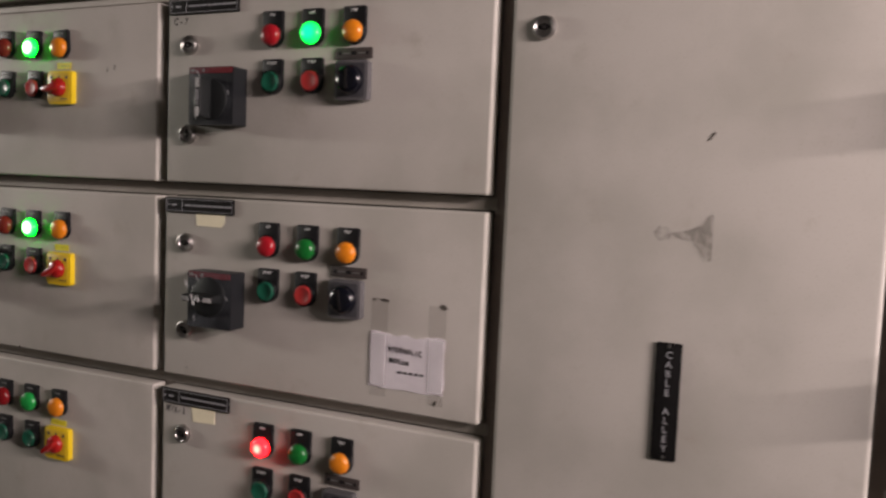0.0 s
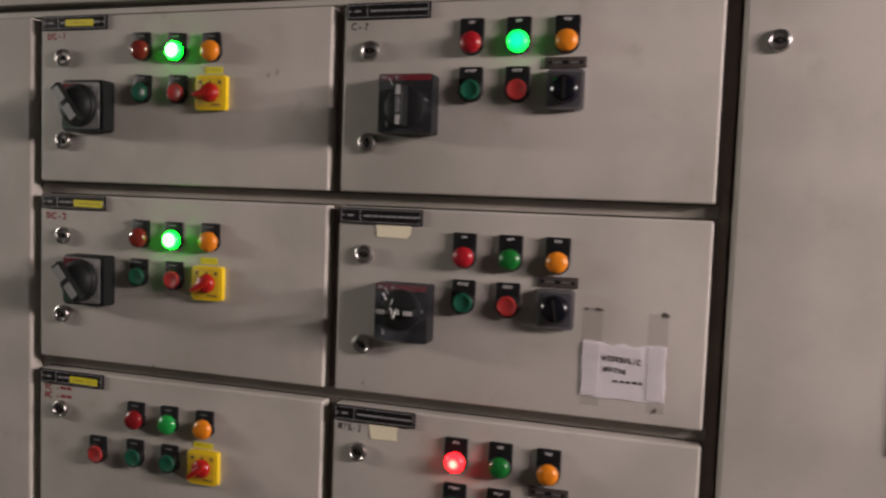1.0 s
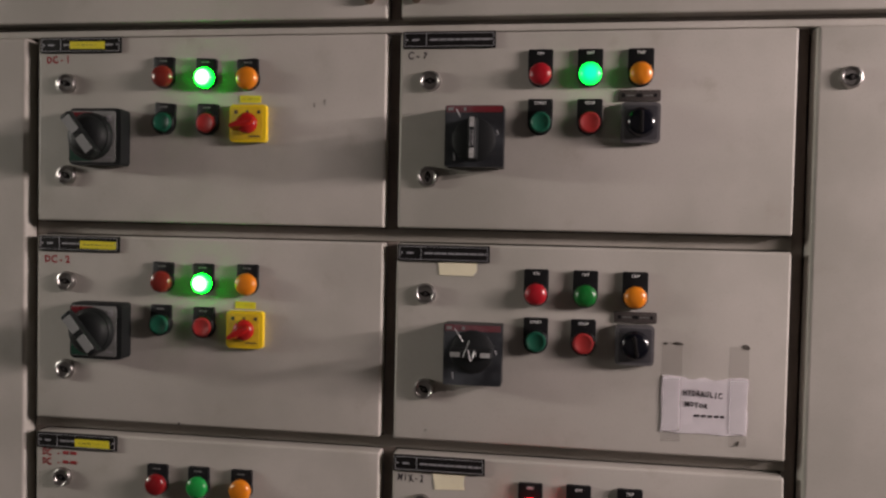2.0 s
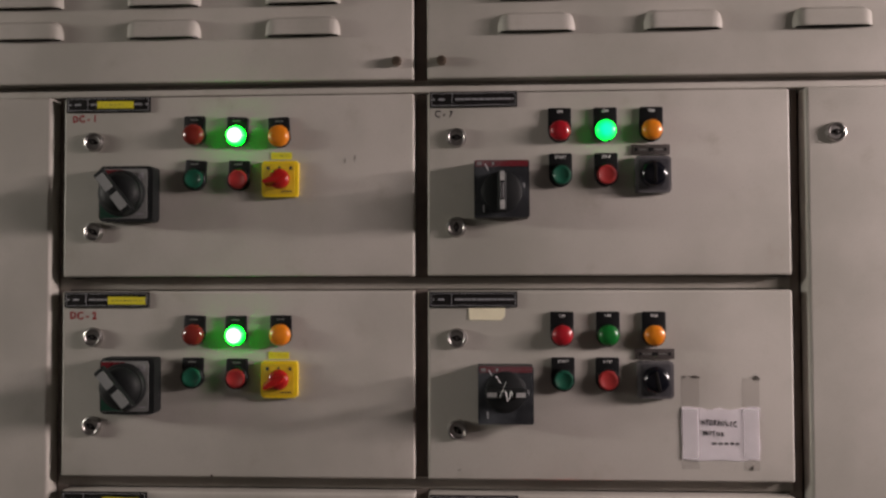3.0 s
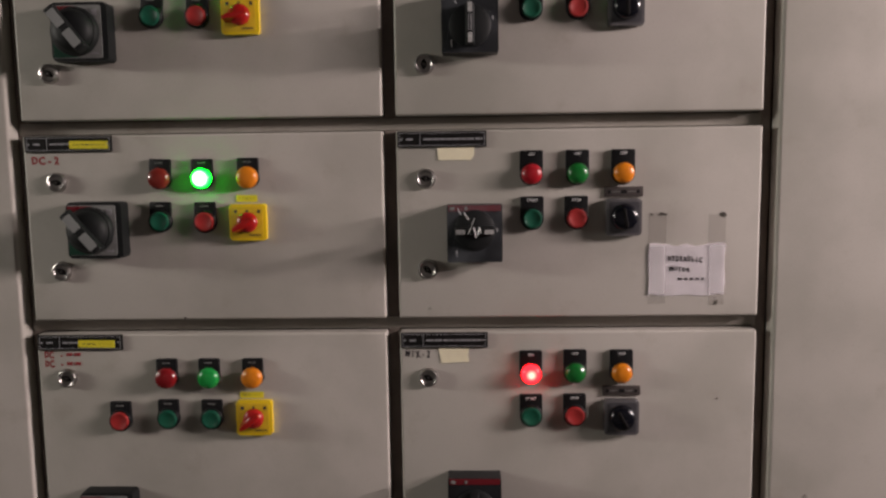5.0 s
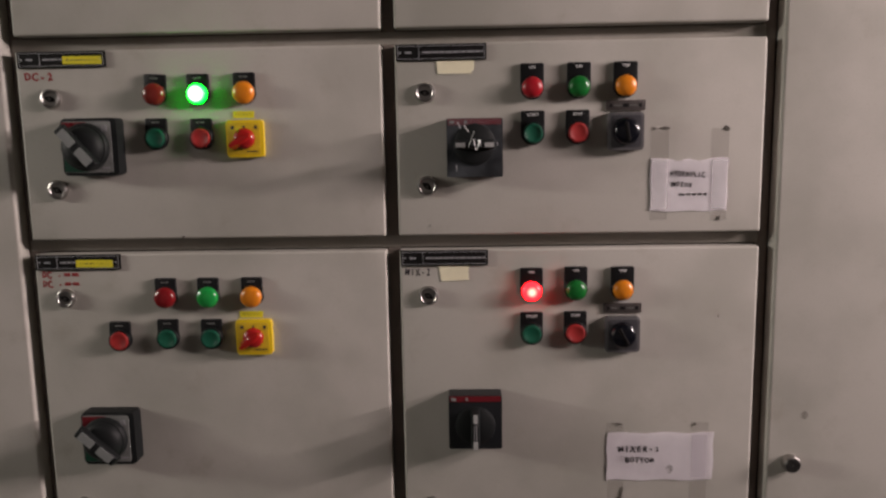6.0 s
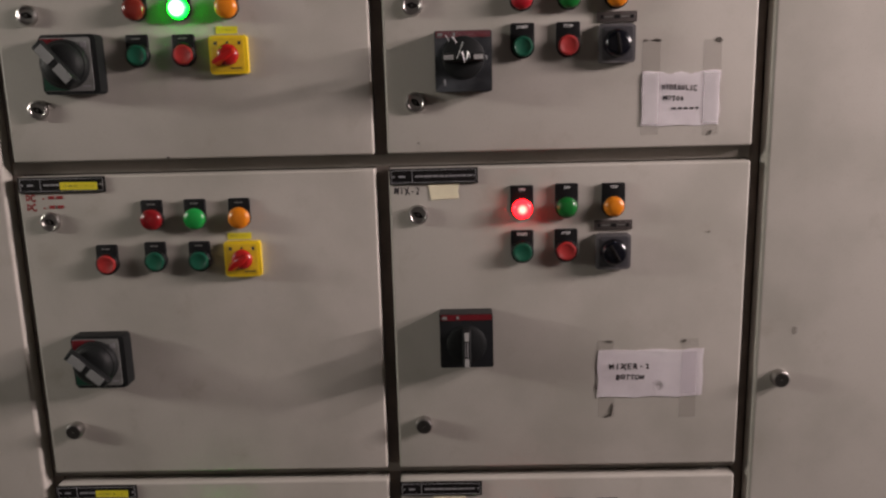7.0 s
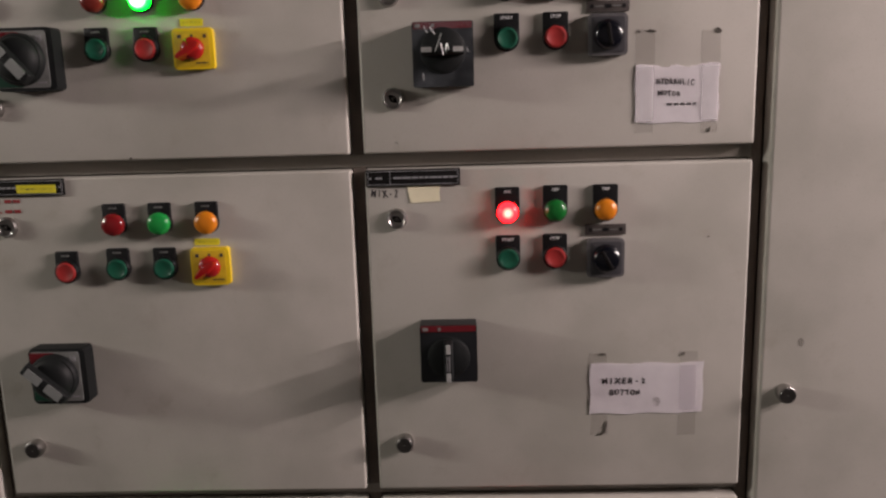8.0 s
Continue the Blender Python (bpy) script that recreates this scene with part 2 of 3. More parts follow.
def rounded(w, h, r, cx=0.0, cz=0.0, n=5):
    out = []
    for sx, sz, a0 in ((1, 1, 0), (-1, 1, 90), (-1, -1, 180), (1, -1, 270)):
        for k in range(n + 1):
            a = radians(a0 + 90 * k / n)
            out.append((cx + sx * (w / 2 - r) + r * math.cos(a), cz + sz * (h / 2 - r) + r * math.sin(a)))
    return out


def to_mesh(name, bm, mat, flat=False):
    me = bpy.data.meshes.new(name)
    bm.to_mesh(me)
    bm.free()
    me.materials.append(mat)
    if not flat:
        me.shade_smooth()
        me.set_sharp_from_angle(angle=radians(38))
    return me


def thing(name, at, label, category, group="", kind=""):
    ob = new(name)
    ob.empty_display_size = 0.05
    ob.location = at
    PLACE[ob.name] = Vector(at)
    return tagged(ob, label, category, group, kind)


def part(name, data, mat, parent, label="", at=None, turn=0.0):
    """Links a bmesh (or a shared mesh) as one object under parent. at: its place in the world; turn: degrees clockwise seen from the front."""
    me = data if isinstance(data, bpy.types.Mesh) else to_mesh(name, data, mat)
    ob = new(name, me)
    base = PLACE[parent.name] if parent else Vector((0, 0, 0))
    where = Vector(at) if at is not None else Vector((0, 0, 0))
    ob.parent = parent
    ob.location = where - base
    ob.rotation_euler = (0, radians(turn), 0)
    PLACE[ob.name] = where
    return tagged(ob, label) if label else ob


def shared(key, make, mat):
    """One mesh for all pieces of a kind."""
    if key not in MESHES:
        MESHES[key] = to_mesh(str(key[0]), make(), mat)
    return MESHES[key]


def structure(name, bm, mat, label, category):
    return tagged(new(name, to_mesh(name, bm, mat)), label, category, "", "structure")


def letters(text, size, bold=0.0):
    """Mesh of a word in the built-in font, upright and facing the aisle, centred on its origin."""
    cu = bpy.data.curves.new("letters", "FONT")
    cu.body, cu.size, cu.align_x, cu.align_y, cu.offset, cu.extrude, cu.resolution_u = text, size, "CENTER", "CENTER", bold, 0.00005, 2
    tmp = bpy.data.objects.new("letters", cu)
    scene.collection.objects.link(tmp)
    deps = bpy.context.evaluated_depsgraph_get()
    me = bpy.data.meshes.new_from_object(tmp.evaluated_get(deps))
    bpy.data.objects.remove(tmp)
    bpy.data.curves.remove(cu)
    me.transform(Matrix.Rotation(radians(90), 4, "X"))
    return me


def print_word(word, size, mat, parent, at, bold=0.0, name="lettering"):
    key = ("print", word, size, mat.name)
    if key not in MESHES:
        me = letters(word, size, bold)
        me.materials.clear()
        me.materials.append(mat)
        MESHES[key] = me
    return part(name, MESHES[key], mat, parent, at=at)


def handwriting(word, width, height, mat, parent, at, seed, slope=0.0, name="handwriting", bold=0.00027):
    """A word in marker pen: single letters of uneven size and lean, joined into one mesh."""
    rnd = random.Random(seed)
    bm = bmesh.new()
    step = width / max(1, len(word))
    for k, ch in enumerate(word):
        if ch == " ":
            continue
        me = letters(ch, height * 1.35 * rnd.uniform(0.85, 1.1), bold)
        m = Matrix.Translation((step * (k + 0.5) - width / 2, 0, slope * (k - len(word) / 2) * step + rnd.uniform(-0.08, 0.08) * height))
        m = m @ Matrix.Rotation(radians(rnd.uniform(-9, 9)), 4, "Y") @ Matrix.Diagonal((min(1.25, step / height * 0.92), 1, 1, 1))
        me.transform(m)
        bm.from_mesh(me)
        bpy.data.meshes.remove(me)
    return part(name, bm, mat, parent, at=at)


def bars(name, spans, z0, z1, mat, parent, at, y=-0.0004):
    """Unreadable print as plain bars, one mesh."""
    bm = bmesh.new()
    for a, b in spans:
        add_box(bm, a, b, y, 0, z0, z1)
    return part(name, bm, mat, parent, at=at)


# ---- room ----
structure("floor", box(-5.0, 5.0, -2.4, 1.4, -0.12, 0.0), CONCRETE, "bare grey concrete floor of the switch room", "floor")
structure("ceiling", box(-5.0, 5.0, -2.4, 1.4, 2.9, 3.05), DARK_CEILING, "dark dusty ceiling over the aisle", "ceiling")
structure("wall_south", box(-5.0, 5.0, -2.55, -2.4, 0.0, 2.9), PLASTER, "plain pale plastered wall across the aisle", "wall")
structure("wall_north", box(-5.0, 5.0, 1.4, 1.55, 0.0, 2.9), PLASTER, "plain pale plastered wall behind the switchboard", "wall")
structure("wall_east", box(5.0, 5.15, -2.55, 1.55, 0.0, 2.9), PLASTER, "plain pale plastered end wall", "wall")
structure("wall_west", box(-5.15, -5.0, -2.55, 1.55, 0.0, 2.9), PLASTER, "plain pale plastered end wall", "wall")


def tube_fixture(at):
    x, y, z = at
    t = thing("batten_light", (x, y, 2.9), "white batten light with one lit fluorescent tube hung under the ceiling", "ceiling light", "batten lights over the aisle")
    part("housing", box(-0.63, 0.63, -0.03, 0.03, 0.0, 0.05, 0.006), LAMP_WHITE, t, at=(x, y, z + 0.0))
    part("tube", (lambda b: (bmesh.ops.rotate(b, verts=b.verts, cent=(0, 0, 0), matrix=Matrix.Rotation(radians(90), 3, "Z")), b)[1])(lathe([(0.013, -0.58), (0.013, 0.58)], 16)), TUBE, t, at=(x, y, z - 0.03))
    for s in (-1, 1):
        part("socket", box(-0.012, 0.012, -0.018, 0.018, -0.05, 0.0, 0.004), LAMP_WHITE, t, at=(x + s * 0.595, y, z))
        part("hanger", box(-0.004, 0.004, -0.004, 0.004, 0.0, 2.9 - z - 0.05), DULL_STEEL, t, at=(x + s * 0.45, y, z + 0.05))


for at, watts, colour in LAMPS:
    tube_fixture(at)

# ---- switchboard frame ----
ROW_Z = ((1.573, 1.803), (1.321, 1.555), (0.901, 1.303), (0.505, 0.885), (0.125, 0.489))
COL_L, COL_R = (-0.4565, -0.006), (0.0105, 0.4565)
CABLE_R = (0.4755, 0.835)
CABLE_L = (-0.835, -0.4735)
NEXT_R = (0.855, 1.305)
NEXT_L = (-1.305, -0.855)
TOP_Z = (1.821, 2.20)
board = thing("switchboard_frame", (0, 0.3, 0), "pebble grey sheet-steel frame of a motor control switchboard", "switchboard")
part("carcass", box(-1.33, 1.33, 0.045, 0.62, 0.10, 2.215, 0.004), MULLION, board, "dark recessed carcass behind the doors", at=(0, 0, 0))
part("plinth", box(-1.33, 1.33, 0.03, 0.62, 0.0, 0.10, 0.003), SHADED_PAINT, board, at=(0, 0, 0))
part("top_cover", box(-1.34, 1.34, 0.0, 0.64, 2.215, 2.235, 0.003), PAINT, board, at=(0, 0, 0))
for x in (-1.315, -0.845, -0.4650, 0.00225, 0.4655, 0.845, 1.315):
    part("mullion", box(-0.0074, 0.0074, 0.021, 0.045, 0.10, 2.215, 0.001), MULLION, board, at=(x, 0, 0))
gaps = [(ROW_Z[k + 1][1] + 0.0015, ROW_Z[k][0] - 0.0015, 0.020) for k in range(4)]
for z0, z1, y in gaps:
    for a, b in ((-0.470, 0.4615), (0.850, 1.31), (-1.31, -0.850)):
        part("rail", box(a, b, y, 0.044, z0, z1, 0.0012), SHADED_PAINT, board, at=(0, 0, 0))
part("top_rail", box(-1.31, 1.31, 0.008, 0.044, 1.8055, 1.8135, 0.0012), PAINT, board, at=(0, 0, 0))
# Set-back strip in the darkened enamel carries the shade under the louvred covers.
part("top_rail", box(-1.31, 1.31, 0.020, 0.044, 1.8140, 1.8240, 0.0012), SHADED_PAINT, board, at=(0, 0, 0))


def door_panel(x0, x1, z0, z1, depth=0.024):
    """Folded sheet door with rounded edges."""
    return box(x0, x1, 0.0, depth, z0, z1, 0.0034, 3)


# ---- fittings ----
def lock_body():
    return lathe([(0.0, 0.0), (0.0122, 0.0), (0.0126, -0.0015), (0.0122, -0.0040), (0.0112, -0.0060), (0.0098, -0.0066), (0.0088, -0.0060), (0.0080, -0.0044), (0.0, -0.0044)], 36)


def long_lock_body():
    """A longer barrel with a rounded rim and a nearly flat face."""
    return lathe([(0.0, 0.0), (0.0108, 0.0), (0.0112, -0.003), (0.0112, -0.0095), (0.0106, -0.0118), (0.0094, -0.0127), (0.0, -0.0130)], 36)


def eye_plate():
    out = []
    for k in range(24):
        a = 2 * math.pi * k / 24
        c = abs(math.cos(a))
        out.append(((0.0032 + 0.0036 * c ** 3) * math.cos(a), 0.0038 * math.sin(a)))
    return slab(out, -0.006, -0.0074, 0.0004)


def lock(door, x, z, turn=0.0, dull=False):
    k = part("lock", shared(("lock", dull), long_lock_body if dull else lock_body, CHROME), None, door, "round chrome quarter-turn lock", at=(x, 0, z))
    if dull:
        # Dark disc paints in the floor's reflection on the flat lock front.
        part("lock_face", shared(("lock_face",), lambda: lathe([(0.0, -0.0128), (0.0092, -0.0128), (0.0088, -0.0133), (0.0030, -0.0134), (0.0, -0.0128)], 28), DULL_STEEL), None, k, "dull dark lock face", at=(x, 0, z))
        return
    part("keyway", shared(("keyway",), eye_plate, SLOT), None, k, at=(x, 0.0022, z), turn=turn)
    part("key_pin", shared(("key_pin",), lambda: lathe([(0.0, -0.006), (0.0019, -0.006), (0.0017, -0.0083), (0.0, -0.0086)], 14), DULL_STEEL), None, k, at=(x, 0.0022, z))


def legend_outline(w, top):
    out = [(w / 2, top - 0.0015), (w / 2 - 0.0015, top), (-w / 2 + 0.0015, top), (-w / 2, top - 0.0015)]
    for k in range(17):
        a = math.pi + math.pi * k / 16
        out.append((w / 2 * math.cos(a), w / 2 * math.sin(a)))
    return out


def legend(parent, x, z, w, top, word, tilt, ink=WHITE_INK):
    part("legend_plate", shared(("legend", w, top), lambda: slab(legend_outline(w, top), 0.0, -0.0050, 0.0010), BLACK), None, parent, "black legend plate", at=(x, 0, z), turn=tilt)
    if word:
        print_word(word, 0.0047, ink, parent, (x + math.sin(radians(tilt)) * 0.018, -0.0053, z + top - 0.0050), 0.0001)
    else:
        bars("worn_legend", ((-0.0050, -0.0028), (-0.0022, 0.0004), (0.0010, 0.0048)), -0.0009, 0.0009, DIM_INK, parent, (x, -0.0051, z + top - 0.0050))


def lens_dome(f=1.0):
    return lathe([(0.0, -0.0055)] + [(q * f, y) for q, y in ((0.0131, -0.0055), (0.0134, -0.0088), (0.0127, -0.0113), (0.0108, -0.0134), (0.0077, -0.0149), (0.0040, -0.0157))] + [(0.0, -0.0159)], 36)


def ring(outer, inner, y0, y1):
    return lathe([(0.0, y0), (outer, y0), (outer, y1 + 0.001), (outer - 0.001, y1), (inner, y1), (inner - 0.0006, y1 + 0.002), (0.0, y1 + 0.002)], 32)


def pilot_lamp(door, x, z, mat, word, w, top, tilt=0.0, colour=""):
    p = part("pilot_lamp", shared(("bezel",), lambda: ring(0.0139, 0.0129, 0.0, -0.0072), BLACK), None, door, f"{colour} pilot lamp with black bezel", at=(x, 0, z))
    legend(p, x, z, w, top, word, tilt)
    f = 0.92 if mat in (LIT_GREEN, LIT_RED) else 0.95 if w > 0.027 else 1.02
    part("lens", shared(("lens", mat.name, f), lambda: lens_dome(f), mat), None, p, f"{colour} domed lens", at=(x, 0, z))


def button_cap():
    return lathe([(0.0, -0.006), (0.0117, -0.006), (0.0119, -0.0095), (0.0112, -0.0108), (0.0096, -0.0112), (0.0088, -0.0107), (0.0, -0.0104)], 32)


def push_button(door, x, z, mat, word, w, top, tilt=0.0, colour=""):
    p = part("push_button", shared(("button_bezel",), lambda: ring(0.0142, 0.0123, 0.0, -0.0084), BLACK), None, door, f"{colour} push button in a black bezel", at=(x, 0, z))
    legend(p, x, z, w, top, word, tilt)
    part("cap", shared(("cap", mat.name), button_cap, mat), None, p, f"{colour} flat cap", at=(x, 0, z))


def grip_bar(length, width, y0, y1, taper=0.75):
    bm = bmesh.new()
    got = bmesh.ops.create_cube(bm, size=1, matrix=Matrix.Translation((0, (y0 + y1) / 2, 0)) @ Matrix.Diagonal((length, y1 - y0, width, 1)))
    for v in got["verts"]:
        if v.co.y < (y0 + y1) / 2:
            v.co.z *= taper
            v.co.x *= 0.94
    bmesh.ops.bevel(bm, geom=list(bm.edges), offset=0.0022, segments=3, profile=0.55, affect="EDGES")
    return bm


def quadrant_handle(door, x, z, angle):
    """Door-mounted rotary isolator handle: deep black housing, silver face with red and green corners, long grip with two pale labels."""
    h = part("rotary_handle", shared(("housing",), lambda: slab(rounded(0.0685, 0.0695, 0.005), 0.0, -0.0215, 0.0025), CHARCOAL), None, door, "black rotary isolator handle with a silver, red and green face", at=(x, 0, z))
    part("face_label", slab(rounded(0.0600, 0.0620, 0.003, -0.0025, 0.0), -0.0213, -0.0225), SILVER_LABEL, h, "silver-grey face label", at=(x, 0, z))
    part("red_corner", slab([(-0.0318, 0.0300), (-0.003, 0.0300), (-0.003, 0.010), (-0.0318, 0.010)], -0.0223, -0.0231), RED_LABEL, h, "red corner of the face", at=(x, 0, z))
    part("green_corner", slab([(-0.0318, -0.0300), (-0.003, -0.0300), (-0.003, -0.010), (-0.0318, -0.010)], -0.0223, -0.0231), GREEN_LABEL, h, "dark green corner of the face", at=(x, 0, z))
    bars("face_print", ((0.0165, 0.0185), (0.0195, 0.0235)), 0.019, 0.026, GREY_INK, h, (x, -0.0226, z))
    bars("face_print", ((0.0145, 0.0235),), -0.0265, -0.0245, GREY_INK, h, (x, -0.0226, z))
    part("dial", shared(("dial",), lambda: lathe([(0.0, -0.021), (0.0292, -0.021), (0.0288, -0.0270), (0.0268, -0.0300), (0.0200, -0.0318), (0.0100, -0.0326), (0.0, -0.0328)], 48), CHARCOAL), None, h, at=(x - 0.004, 0, z))
    part("grip", shared(("long_grip",), lambda: grip_bar(0.064, 0.0142, -0.0405, -0.0515, 0.92), CHARCOAL), None, h, "long black turning grip", at=(x - 0.004, 0, z), turn=angle)
    part("hub", shared(("hub",), lambda: lathe([(0.0, -0.028), (0.0262, -0.028), (0.0245, -0.0335), (0.0205, -0.0385), (0.0140, -0.0415), (0.0, -0.0425)], 36), CHARCOAL), None, h, at=(x - 0.004, 0, z))
    for s in (-1, 1):
        part("grip_label", shared(("grip_label", s), lambda: slab(rounded(0.0215, 0.0112, 0.0012, s * 0.0145), -0.0513, -0.0521), PALE_LABEL), None, h, "pale grey grip label", at=(x - 0.004, 0, z), turn=angle)


def breaker_handle(door, x, z, angle, torn=False, film=False, rise=-0.004):
    """Square rotary breaker handle: slate housing with a red band on top and a narrow grip with white marks."""
    h = part("rotary_handle", shared(("square_housing",), lambda: slab(rounded(0.067, 0.070, 0.002), 0.0, -0.026, 0.0018), SLATE), None, door, "square dark slate rotary breaker handle with a red top band", at=(x, 0, z))
    part("red_band", shared(("red_band",), lambda: slab(rounded(0.064, 0.0072, 0.001, 0.0, 0.0308), -0.0255, -0.0268), RED_LABEL), None, h, "red band", at=(x, 0, z))
    # Two pale bars paint the broken highlights on the red band.
    bars("band_highlight", ((-0.030, -0.024), (-0.012, -0.009)), 0.0288, 0.0325, SILVER_LABEL, h, (x, -0.0271, z))
    part("dial", shared(("square_dial",), lambda: lathe([(0.0, -0.025), (0.0255, -0.025), (0.0245, -0.0285), (0.0200, -0.0310), (0.0, -0.0318)], 40), CHARCOAL), None, h, at=(x, 0, z + rise))
    part("grip", shared(("short_grip",), lambda: grip_bar(0.048, 0.0115, -0.031, -0.050, 0.72), CHARCOAL), None, h, "narrow black turning grip", at=(x, 0, z + rise), turn=angle)
    for s in (-1, 1):
        part("grip_mark", shared(("grip_mark", s), lambda: slab(rounded(0.0110, 0.0052, 0.0006, s * 0.0170), -0.0498, -0.0505), BRIGHT_MARK), None, h, "white grip mark", at=(x, 0, z + rise), turn=angle)
    bars("grip_print", ((-0.0020, -0.0012), (0.0006, 0.0018)), -0.009, 0.009, GREY_INK, h, (x, -0.0503, z + rise)) if not torn else None
    if film:
        # Small pale strips paint glints on the protective film.
        bm = bmesh.new()
        for dx, dz, ln, an, y in ((-0.018, 0.026, 0.010, 62, -0.0275), (-0.022, -0.024, 0.008, 86, -0.0270), (0.019, 0.000, 0.009, 80, -0.0272), (0.027, 0.004, 0.005, 75, -0.0270)):
            m = Matrix.Translation((dx, y, dz)) @ Matrix.Rotation(radians(an), 4, "Y")
            vs = [bm.verts.new(m @ Vector((u * ln / 2, 0.0004 * u, v * 0.0006))) for u in (-1, 1) for v in (-1, 1)]
            bm.faces.new((vs[0], vs[2], vs[3], vs[1]))
        part("clear_film", slab(rounded(0.0665, 0.0695, 0.002), -0.0270, -0.0275), FILM, h, "clear protective film over the face", at=(x, 0, z))
        part("film_glint", bm, FILM_AND_GLINT, h, "shiny creases of clear protective film", at=(x, 0, z))
    if torn:
        bm = bmesh.new()
        rnd = random.Random(7)
        for k, (dx, dz, ln, an) in enumerate(((-0.004, 0.006, 0.026, -68), (0.000, -0.001, 0.017, 78), (0.004, 0.000, 0.014, -82), (0.006, 0.001, 0.010, 74), (-0.010, 0.018, 0.012, 60))):
            m = Matrix.Translation((dx, -0.053 - 0.002 * (k % 3), dz)) @ Matrix.Rotation(radians(an), 4, "Y") @ Matrix.Rotation(rnd.uniform(-0.6, 0.6), 4, "X")
            vs = [bm.verts.new(m @ Vector((u * ln * 0.38, rnd.uniform(-0.0015, 0.0015), v * 0.0006))) for u in (-1, 0, 1) for v in (-1, 1)]
            bm.faces.new((vs[0], vs[2], vs[3], vs[1]))
            bm.faces.new((vs[2], vs[4], vs[5], vs[3]))
        part("torn_film", bm, FILM_AND_GLINT, h, "torn shiny clear film on the grip", at=(x, 0, z + rise + 0.001))


def yellow_switch(door, x, z, angle):
    s = part("selector_switch", shared(("yellow_plate",), lambda: slab(rounded(0.0460, 0.0455, 0.004), 0.0, -0.0080, 0.0020), YELLOW), None, door, "yellow square selector switch with a red pointer knob", at=(x, 0, z))
    part("dial_plate", shared(("yellow_inner",), lambda: slab(rounded(0.0395, 0.0385, 0.002), -0.0077, -0.0086, 0.0004), OCHRE), None, s, at=(x - 0.001, 0, z))
    bars("dial_print", ((-0.0165, -0.0125), (-0.0015, 0.0010), (0.0125, 0.0160)), 0.0115, 0.0155, INK, s, (x, -0.0085, z))
    bars("maker_bar", ((0.002, 0.016),), -0.0165, -0.0150, INK, s, (x, -0.0085, z))
    part("knob", shared(("red_knob",), lambda: lathe([(0.0, -0.008), (0.0128, -0.008), (0.0130, -0.0115), (0.0118, -0.0150), (0.0090, -0.0170), (0.0, -0.0178)], 32), RED_KNOB), None, s, "round red knob", at=(x, 0, z))

    def pointer():
        bm = slab([(-0.003, 0.0095), (-0.011, 0.0072), (-0.0185, 0.0052), (-0.0200, 0.0), (-0.0185, -0.0052), (-0.011, -0.0072), (-0.003, -0.0095), (0.009, -0.0060), (0.012, 0.0), (0.009, 0.0060)], -0.009, -0.0225, 0.0024)
        for v in bm.verts:
            if v.co.y < -0.015:
                v.co.z *= 0.42
        return bm

    part("pointer", shared(("red_pointer",), pointer, RED_KNOB), None, s, "red pointer grip", at=(x, 0, z), turn=angle)


def grey_switch(door, x, z, angle):
    s = part("selector_switch", shared(("grey_plate",), lambda: slab(rounded(0.0430, 0.0455, 0.004), 0.0, -0.0100, 0.0022), SMOKE), None, door, "smoked grey square selector switch with a black knob", at=(x, 0, z))
    part("dial_plate", shared(("grey_inner",), lambda: slab(rounded(0.0365, 0.0385, 0.003), -0.0098, -0.0106, 0.0003), DARK_SMOKE), None, s, "darker inner dial face", at=(x, 0, z))
    part("knob", shared(("black_knob",), lambda: lathe([(0.0, -0.009), (0.0165, -0.009), (0.0168, -0.0120), (0.0160, -0.0170), (0.0138, -0.0202), (0.0090, -0.0218), (0.0, -0.0222)], 36), BLACK_GLOSS), None, s, "round glossy black knob", at=(x, 0, z))
    part("pointer", shared(("black_pointer",), lambda: grip_bar(0.025, 0.0060, -0.0195, -0.0232, 0.5), SLOT), None, s, "black pointer ridge", at=(x, 0, z), turn=angle)


def small_label(door, x, z):
    p = part("engraved_label", shared(("small_label",), lambda: slab(rounded(0.0475, 0.0125, 0.0008), 0.0, -0.0022, 0.0005), UMBER), None, door, "small dark engraved label", at=(x, 0, z))
    bars("label_print", ((-0.0195, -0.0160), (-0.0030, 0.0035), (0.0165, 0.0195)), -0.0021, 0.0021, BLACK, p, (x, -0.0022, z))
    bars("label_print", ((-0.0145, -0.0045), (0.0050, 0.0150)), -0.0006, 0.0006, DIM_INK, p, (x, -0.0022, z))


